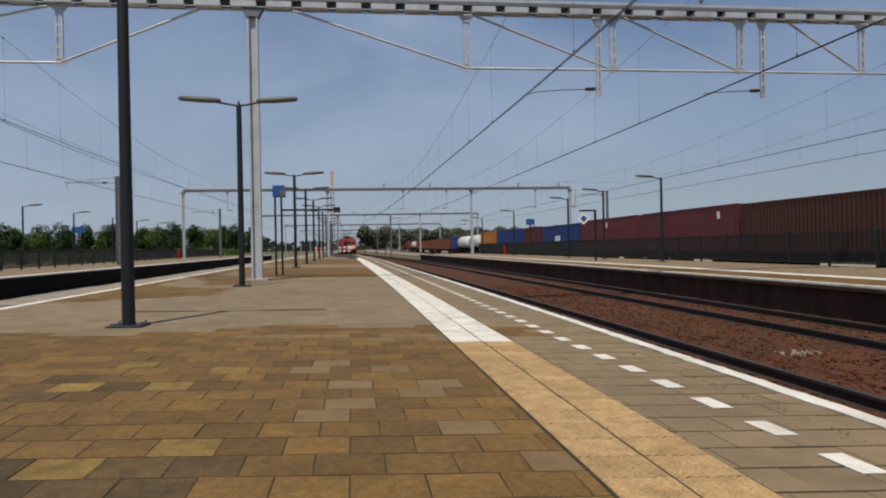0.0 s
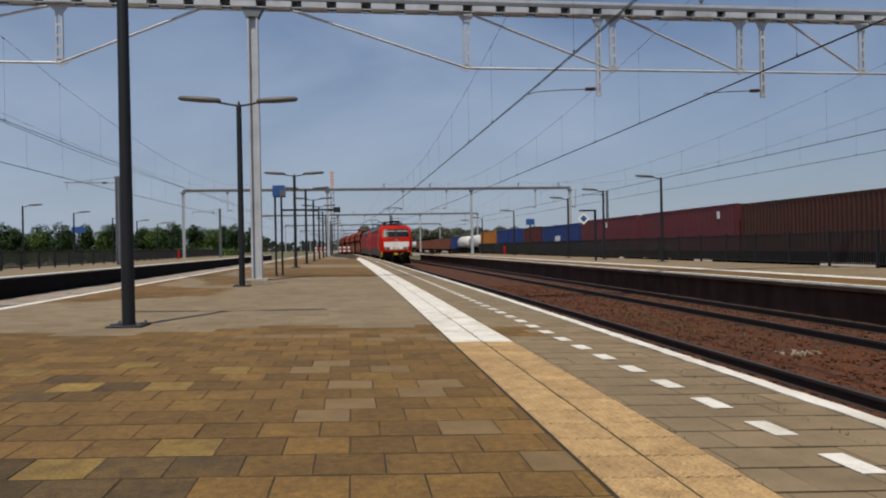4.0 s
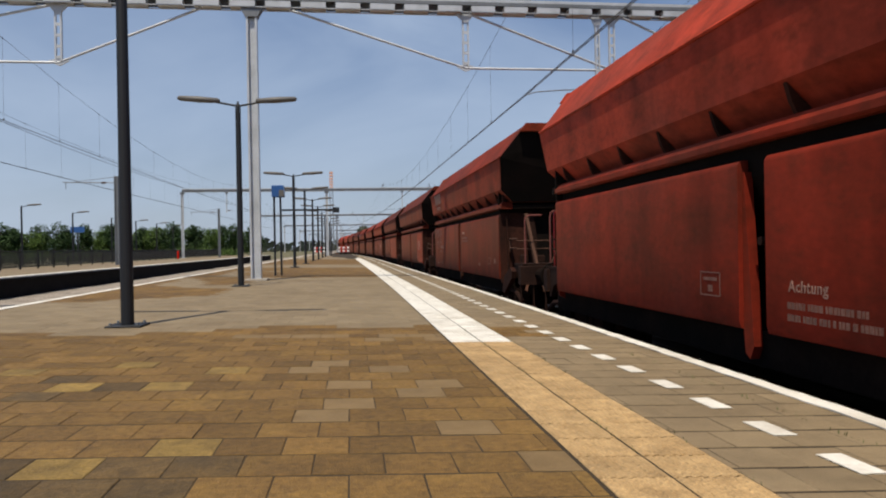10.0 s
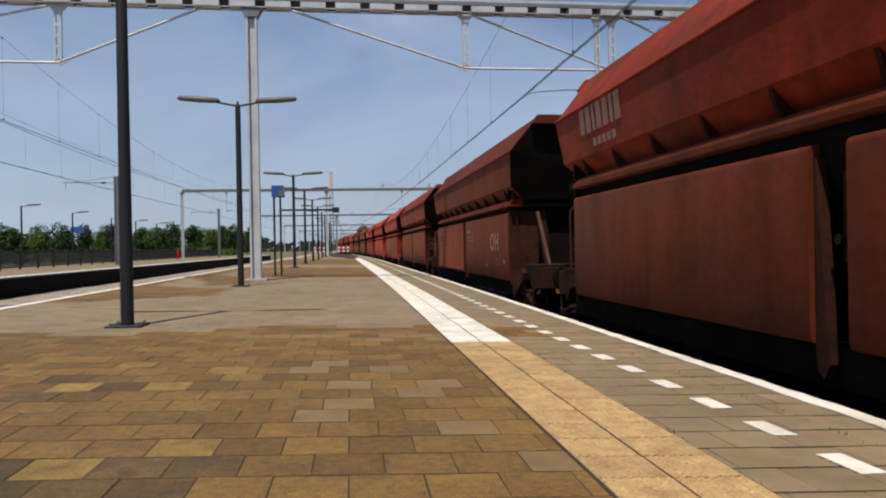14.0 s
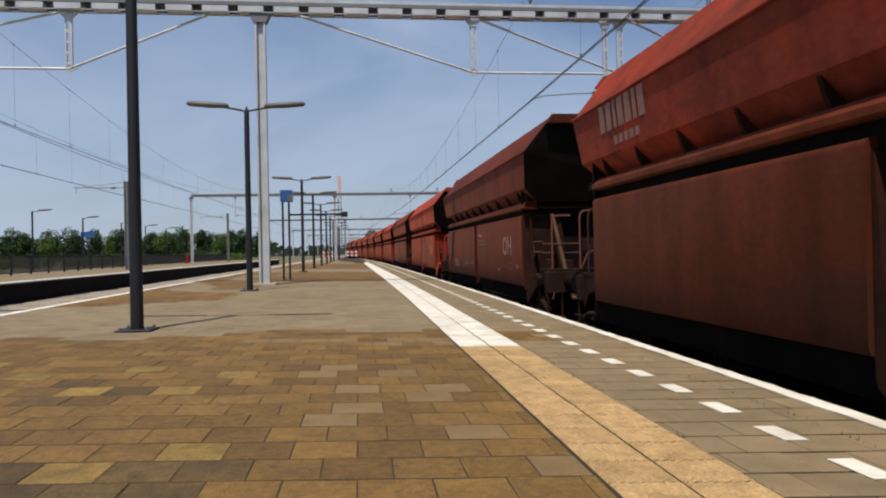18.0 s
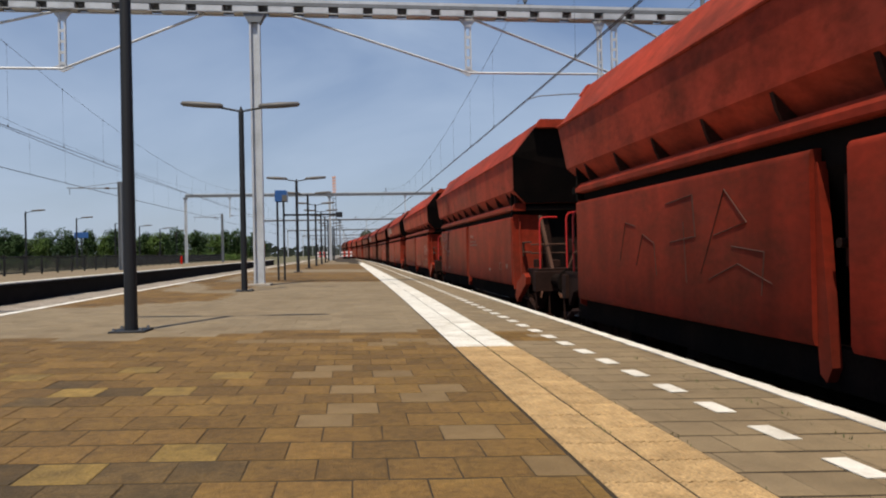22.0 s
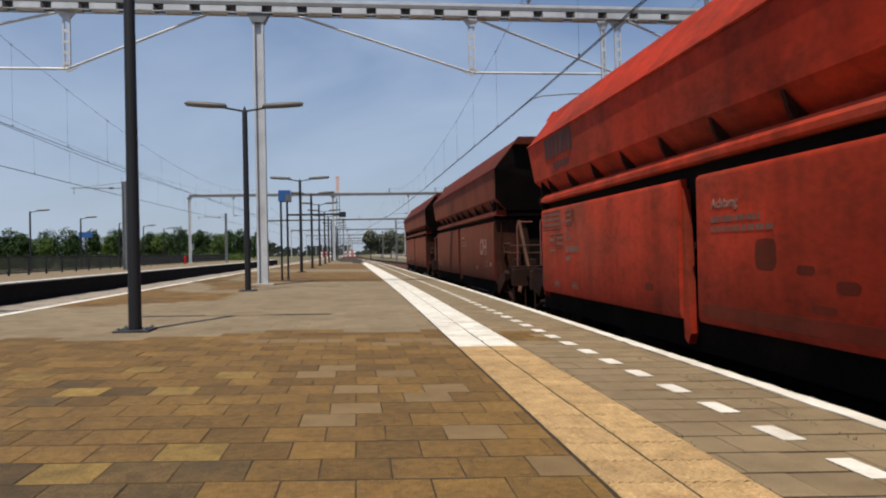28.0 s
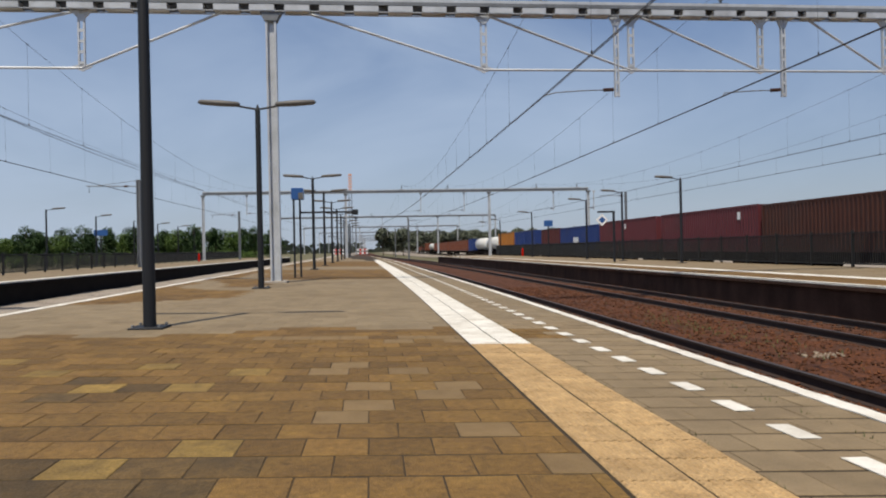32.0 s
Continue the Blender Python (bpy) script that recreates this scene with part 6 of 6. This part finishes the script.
# ---- fences ----
def fence(label, x, y0, y1, z, height, group, turn=0.0, bar=0.0125):
    f = thing("fence", label, "fence", pose(x, 0, z, 0, 0, turn), group)
    step = 2.5
    bars = Shape()
    for k in range(20):
        bars.box(-0.012, 0.012, 0.0725 - bar + k * 0.122, 0.0725 + bar + k * 0.122, 0.12, height - 0.05)
    bar_mesh = bars.mesh("bars", FENCE_DARK)
    rail_m = Shape().box(-0.02, 0.02, 0, step, height - 0.07, height - 0.02).mesh("top_rail", FENCE_DARK)
    low_m = Shape().box(-0.02, 0.02, 0, step, 0.10, 0.15).mesh("bottom_rail", FENCE_DARK)
    post_m = Shape().chamfered(-0.045, 0.045, -0.045, 0.045, 0, height + 0.05, 0.01).mesh("post", FENCE_DARK)
    y = y0
    while y < y1:
        panel = tagged(part("panel", bar_mesh, None, f, at=pose(0, y, 0)), kind="stuff")
        part("top_rail", rail_m, None, panel)
        part("bottom_rail", low_m, None, panel)
        part("post", post_m, None, f, at=pose(0, y, 0))
        y += step
    return f


fence("dark painted bar fence behind the opposite platform", 17.9, 15, 98, RIGHT_Z, 1.32, "fences", bar=0.02)
fence("dark painted bar fence behind the far platform", -16.35, 12, 118, LEFT_Z, 1.05, "fences", 2.16, 0.014)

# ---- signs and posts ----
sign = thing("platform_sign", "blue box sign on two dark posts", "sign", pose(-2.42, 24.75, gz(-2.42)), "platform signs")
part("post", Shape().tube((-0.09, 0, 0), (-0.09, 0, 2.75), 0.035, n=10), POLE, sign)
part("post", Shape().tube((0.09, 0.3, 0), (0.09, 0.3, 2.75), 0.035, n=10), POLE, sign)
board = part("sign_box", Shape().chamfered(-0.16, 0.24, -0.1, 0.35, 2.66, 3.04, 0.02), BLUE_SIGN, sign)
part("sign_face", Shape().box(0.08, 0.24, -0.106, -0.1, 2.66, 2.88), LAMP_GREY, board)
part("bracket_bar", Shape().box(0.1, 2.05, 0.28, 0.34, 2.19, 2.25), POLE, sign)
part("bracket_end", Shape().box(1.85, 2.08, 0.26, 0.36, 2.12, 2.3), POLE, sign)
hung = thing("hanging_sign", "white diamond sign hung from a dark bracket post", "sign", pose(14.55, 41.5, RIGHT_Z), "platform signs")
part("post", Shape().box(-0.06, 0.06, -0.05, 0.05, 0, 3.05), POLE, hung)
part("bracket", Shape().box(-0.98, -0.06, -0.04, 0.04, 2.95, 3.05), POLE, hung)
d = part("diamond_plate", Shape().prism([(-0.72, 2.16), (-0.34, 2.52), (-0.72, 2.88), (-1.10, 2.52)], -0.03, 0.0), WHITE_SIGN, hung)
part("emblem", Shape().prism([(-0.72, 2.32), (-0.5, 2.52), (-0.72, 2.72), (-0.94, 2.52)], -0.036, -0.031), BLUE_SIGN, d)
part("rod", Shape().tube((-0.72, -0.01, 2.86), (-0.72, -0.01, 2.96), 0.012, n=6), POLE, hung)
for x, y, z, w, face_ in ((16.4, 64.5, RIGHT_Z, 0.8, "opposite"), (-26.3, 74, LEFT_Z, 1.3, "far")):
    s = thing("station_sign", "blue station name board on a dark post", "sign", pose(x, y, z), "platform signs")
    part("post", Shape().box(-0.05, 0.05, -0.05, 0.05, 0, 3.0), POLE, s)
    part("name_board", Shape().chamfered(-w / 2, w / 2, -0.08, -0.05, 2.85, 3.4, 0.01), BLUE_SIGN, s)
for x, y, z in ((16.9, 78, RIGHT_Z), (-18.3, 80, LEFT_Z)):
    h = thing("red_hydrant_post", "small red post standing on the platform", "post", pose(x, y, z), "red posts")
    part("body", Shape().tube((0, 0, 0), (0, 0, 0.75), 0.11, n=12), RED, h)
    part("cap", Shape().tube((0, 0, 0.75), (0, 0, 0.9), 0.12, 0.04, 12), RED, h)
STRIPE_RED = mat("red_reflective_stripe", (0.55, 0.03, 0.02), 0.5, var=0.1)
for x in (-5.05, -1.05):
    b = thing("barrier", "red and white striped barrier at the platform end", "barrier", pose(x, END_Y + 2.0, 0.0), "barriers")
    for z in (0.35, 0.9):
        for j in range(5):
            part("stripe", Shape().box(-0.9 + 0.36 * j, -0.54 + 0.36 * j, -0.03, 0.03, z, z + 0.28), STRIPE_RED if j % 2 else WHITE_SIGN, b)
    for px in (-0.7, 0.7):
        part("leg", Shape().box(px - 0.04, px + 0.04, 0.03, 0.1, -1.12, 1.2), GALV_DARK, b)
mast = thing("lattice_mast", "orange lattice mast far beyond the platform, paled for haze", "mast", pose(-3.6, 150, -1.1), "")
s = Shape()
for px, py in ((-0.3, -0.3), (0.3, -0.3), (0.3, 0.3), (-0.3, 0.3)):
    part("leg", Shape().box(px - 0.06, px + 0.06, py - 0.06, py + 0.06, 0, 14.4), GALV_DARK, mast)
# orange lightened to imitate the haze in front of the mast
ORANGE_HAZED = mat("haze_paled_orange_paint", (0.62, 0.36, 0.28), 0.6, var=0.1)
for k in range(6):
    part("cage", Shape().box(-0.36, 0.36, -0.36, 0.36, 14.4 + 0.62 * k, 14.8 + 0.62 * k), ORANGE_HAZED, mast)
for k in range(9):
    part("brace", Shape().tube((-0.3, -0.3, 1 + 1.45 * k), (0.3, -0.3, 2.3 + 1.45 * k), 0.04, n=5), GALV_DARK, mast)


def arm_mast(x, y, h, reach, z):
    m = thing("cantilever_mast", "grey steel mast with an arm carrying the overhead wire", "overhead mast", pose(x, y, z), "cantilever masts")
    part("pole", Shape().box(-0.13, -0.07, -0.11, 0.11, 0, h).box(0.07, 0.13, -0.11, 0.11, 0, h).box(-0.07, 0.07, -0.02, 0.02, 0, h), GALV_DARK, m)
    part("arm", Shape().tube((0, 0, h - 0.45), (reach, 0, h - 0.4), 0.035, n=6), GALV_DARK, m)
    part("stay", Shape().tube((0, 0, h - 0.05), (reach * 0.8, 0, h - 0.38), 0.018, n=6), GALV_DARK, m)
    part("insulator", Shape().tube((reach * 0.2, 0, h - 0.44), (reach * 0.28, 0, h - 0.44), 0.07, n=8), INSULATOR, m)
    part("hanger", Shape().tube((reach * 0.95, 0, h - 0.4), (reach * 0.95, 0, h - 0.85), 0.02, n=6), GALV_DARK, m)
    return m


arm_mast(-15.6, 51, 6.0, -3.4, LEFT_Z)
arm_mast(-15.9, 91, 6.0, -3.4, LEFT_Z)
arm_mast(31.0, 84, 8.4, -3.2, -1.1)
arm_mast(7.1, 128, 7.6, 2.2, -1.1)
arm_mast(7.0, 190, 7.6, 2.2, -1.1)

stones = Shape()
rng = random.Random(11)
for k in range(60):
    a, r = rng.uniform(0, 6.28), rng.random() ** 0.6
    x, y, q = 7.1 + 0.36 * r * math.cos(a), 10.75 + 0.30 * r * math.sin(a), rng.uniform(0.010, 0.026)
    stones.chamfered(x - q, x + q, y - q, y + q, -0.93, -0.888 + q * 0.2, q * 0.4)
tagged(part("spilt_gravel", stones, mat("pale_gravel", (0.25, 0.20, 0.15), 0.9, var=0.2, island=0.2), None), "small patch of pale gravel on the ballast", "gravel", kind="stuff")

# loose ballast stones between and beside the rails
BALLAST_STONE = mat("rust_brown_ballast_stone", (0.085, 0.030, 0.011), 0.95, var=0.4, scale=20, fine=60, bump=0.3, island=0.55)
pebbles = Shape()
rng = random.Random(31)
for k in range(13000):
    x, y = rng.uniform(3.0, 10.7), 5.5 + 26.0 * rng.random() ** 1.6
    r = rng.uniform(0.016, 0.036) * (1.0 + y / 60)
    z = -0.895 + rng.uniform(-0.012, 0.012)
    c, n = math.cos(x * 91.0), math.sin(x * 91.0)
    ring = [(r * c, r * n), (-r * n * 0.8, r * c * 0.8), (-r * c * 0.9, -r * n * 0.9), (r * n, -r * c)]
    xx = x + bx(y)
    pebbles.add([(xx + a, y + b, z + rng.uniform(-0.3, 0.3) * r) for a, b in ring] + [(xx + rng.uniform(-0.3, 0.3) * r, y, z + r * 0.75), (xx, y, z - r)],
                [(0, 1, 4), (1, 2, 4), (2, 3, 4), (3, 0, 4), (1, 0, 5), (2, 1, 5), (3, 2, 5), (0, 3, 5)])
tagged(part("ballast_stones", pebbles, BALLAST_STONE, None), "loose rust-brown ballast stones between the rails", "ballast", kind="stuff")

# ---- weeds, trees and distance ----
LEAVES = [mat("dark_green_leaves", (0.030, 0.060, 0.018), 0.7, var=0.3, scale=0.8, fine=6, bump=0.0, island=0.35, spec=0.2),
          mat("mid_green_leaves", (0.070, 0.118, 0.026), 0.7, var=0.3, scale=0.8, fine=6, bump=0.0, island=0.35, spec=0.2),
          # paler and greyer leaves: the haze of distance is in the colour
          mat("haze_paled_far_leaves", (0.125, 0.142, 0.105), 0.8, var=0.3, scale=0.8, fine=6, bump=0.0, island=0.3, spec=0.2)]
BARK = mat("grey_brown_bark", (0.09, 0.065, 0.045), 0.9, var=0.3, scale=4, fine=20, bump=0.5)
WEED = mat("green_weeds", (0.075, 0.095, 0.028), 0.8, var=0.3, bump=0.0, island=0.3)


def crown(rng, lobes, count, size):
    s = Shape()
    for k in range(count):
        cx, cy, cz, rx, rz = rng.choice(lobes)
        v = Vector((rng.gauss(0, 1), rng.gauss(0, 1), rng.gauss(0, 1))).normalized() * rng.uniform(0.55, 1.05)
        c = Vector((cx + v.x * rx, cy + v.y * rx, cz + v.z * rz))
        q = Euler((rng.uniform(-1, 1), rng.uniform(-1, 1), rng.uniform(0, 6.3))).to_matrix()
        w, h = size * rng.uniform(0.6, 1.3), size * rng.uniform(0.4, 0.8)
        s.add([c + q @ Vector(p) for p in ((-w, 0, 0), (0, -h, 0.1 * w), (w, 0, 0), (0, h, 0.15 * w))], [(0, 1, 2, 3)])
    return s


def tree(seed, height, spread, leaves, count=1100, size=0.26):
    rng = random.Random(seed)
    t = thing("tree", "leafy green tree in full summer foliage", "tree", group="trees along the railway")
    part("trunk", Shape().tube((0, 0, 0), (0.1, 0, height * 0.45), 0.16, 0.09, 8).tube((0.1, 0, height * 0.45), (0, 0.1, height * 0.85), 0.09, 0.03, 6), BARK, t)
    lobes, limbs = [], Shape()
    for k in range(7):
        a, z = rng.uniform(0, 6.3), height * rng.uniform(0.35, 0.82)
        r = spread * rng.uniform(0.25, 0.55)
        tip = (r * math.cos(a), r * math.sin(a), z)
        limbs.tube((0.05, 0.03, height * 0.3), tip, 0.05, 0.02, 5)
        lobes.append((*tip, spread * rng.uniform(0.38, 0.6), height * rng.uniform(0.14, 0.24)))
    lobes.append((0, 0, height * 0.78, spread * 0.5, height * 0.2))
    tagged(part("limbs", limbs, BARK, t), kind="stuff")
    part("crown", crown(rng, lobes, count, size), leaves, t)
    return t


def shrub(seed, height, spread, leaves):
    rng = random.Random(seed)
    t = thing("shrub", "dense green shrub beside the tracks", "shrub", group="shrubs along the railway")
    part("stem", Shape().tube((0, 0, 0), (0, 0, height * 0.5), 0.06, 0.03, 6), BARK, t)
    lobes = [(rng.uniform(-0.6, 0.6) * spread, rng.uniform(-0.4, 0.4) * spread, height * rng.uniform(0.3, 0.7), spread * 0.5, height * 0.32) for k in range(5)]
    part("crown", crown(rng, lobes, 1200, 0.13), leaves, t)
    return t


rng = random.Random(21)
kinds = [tree(1, 6.3, 2.1, LEAVES[0], 2600, 0.15), tree(2, 5.6, 1.9, LEAVES[0], 2400, 0.15), tree(3, 6.0, 2.2, LEAVES[1], 2600, 0.15)]
placed = 0
for row, (y, x0, x1) in enumerate(((128, -76, -19), (136, -78, -17))):
    x = x0
    while x < x1:
        m = pose(x, y + rng.uniform(-2, 2), -1.15, 0, 0, rng.uniform(0, 360)) @ Matrix.Scale(rng.uniform(0.95, 1.14), 4)
        src = kinds[placed % 3]
        if placed < 3:
            src.matrix_basis = m
        else:
            copy_thing(src, m)
        placed += 1
        x += rng.uniform(2.7, 3.5)
low = [shrub(4, 2.9, 2.2, LEAVES[1]), shrub(5, 2.5, 2.4, LEAVES[1])]
x, n = -72.0, 0
while x < -18:
    m = pose(x, 121 + rng.uniform(-1.5, 1.5), -1.15, 0, 0, rng.uniform(0, 360))
    if n < 2:
        low[n].matrix_basis = m
    else:
        copy_thing(low[n % 2], m)
    n += 1
    x += rng.uniform(2.0, 3.0)
# distant trees take the leaf colour that has haze mixed in
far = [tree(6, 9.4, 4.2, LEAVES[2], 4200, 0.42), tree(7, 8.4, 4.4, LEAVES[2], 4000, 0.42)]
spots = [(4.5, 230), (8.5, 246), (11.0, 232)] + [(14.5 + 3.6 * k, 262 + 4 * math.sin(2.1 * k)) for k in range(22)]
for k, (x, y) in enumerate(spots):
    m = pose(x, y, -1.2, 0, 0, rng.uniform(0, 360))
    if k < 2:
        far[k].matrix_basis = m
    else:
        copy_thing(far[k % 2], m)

# low hedge of far woods along the skyline, in the haze-paled leaf colour
woods = Shape()
for k in range(420):
    a = rng.uniform(-0.75, 0.9)
    r = rng.uniform(620, 700)
    c = Vector((r * math.sin(a), r * math.cos(a), rng.uniform(-1, 5)))
    for j in range(5):
        p = c + Vector((rng.gauss(0, 5), rng.gauss(0, 5), rng.gauss(0, 1.8)))
        w = rng.uniform(2, 4)
        woods.add([p + Vector(v) * w for v in ((-1, 0, 0), (0, 0.3, -0.6), (1, 0, 0.1), (0, -0.3, 0.7))], [(0, 1, 2, 3)])
tagged(part("far_woods", woods, LEAVES[2], None), "low woods along the skyline in haze-paled green", "woods", kind="stuff")

weeds = Shape()
for k in range(900):
    if k % 3 == 0:
        x, y, z0 = rng.choice([(1.57, rng.uniform(2, 12), gz(1.57)), (2.40, rng.uniform(2.5, 6), gz(2.4)), (1.26, rng.uniform(3, 8), gz(1.2))])
        x += rng.uniform(-0.012, 0.012)
        hh = rng.uniform(0.008, 0.03)
    else:
        x, y, z0, hh = 7.0 + rng.gauss(0, 0.35), 14.5 + rng.gauss(0, 2.2), -0.91, rng.uniform(0.03, 0.10)
    a = rng.uniform(0, 6.3)
    dx, dy = math.cos(a) * hh * 0.5, math.sin(a) * hh * 0.5
    weeds.add([(x - dy * 0.25, y + dx * 0.25, z0), (x + dy * 0.25, y - dx * 0.25, z0), (x + dx, y + dy, z0 + hh)], [(0, 1, 2)])
tagged(part("weeds", weeds, WEED, None), "sparse green weeds in joints and ballast", "weeds", kind="stuff")


# ---- what moves: the coal train rolls through ----
RUN = [(0.0, 204.2), (3.0, 136.0), (6.5, 56.35), (9.0, 0.13), (11.0, -46.05), (13.0, -92.45), (14.0, -116.3), (15.0, -139.7), (17.0, -186.2), (19.0, -232.15),
       (21.0, -278.15), (23.0, -324.0), (25.0, -369.75), (28.0, -437.5), (29.0, -460.4), (30.5, -494.8), (32.0, -529.3)]
HEAD = -48.75      # the leading buffers at 9 s


def motions():
    for car, behind in train:
        rows = []
        for t in [0.5 * k for k in range(65)]:
            y = HEAD + float(np.interp(t, [r[0] for r in RUN], [r[1] for r in RUN])) + behind
            heading = math.atan((bx(y + 0.5) - bx(y - 0.5)))
            rows.append((t, pose(CAR_X + bx(y), y, RAIL_Z, 0, 0, -math.degrees(heading))))
        walk(car, rows)


motions()
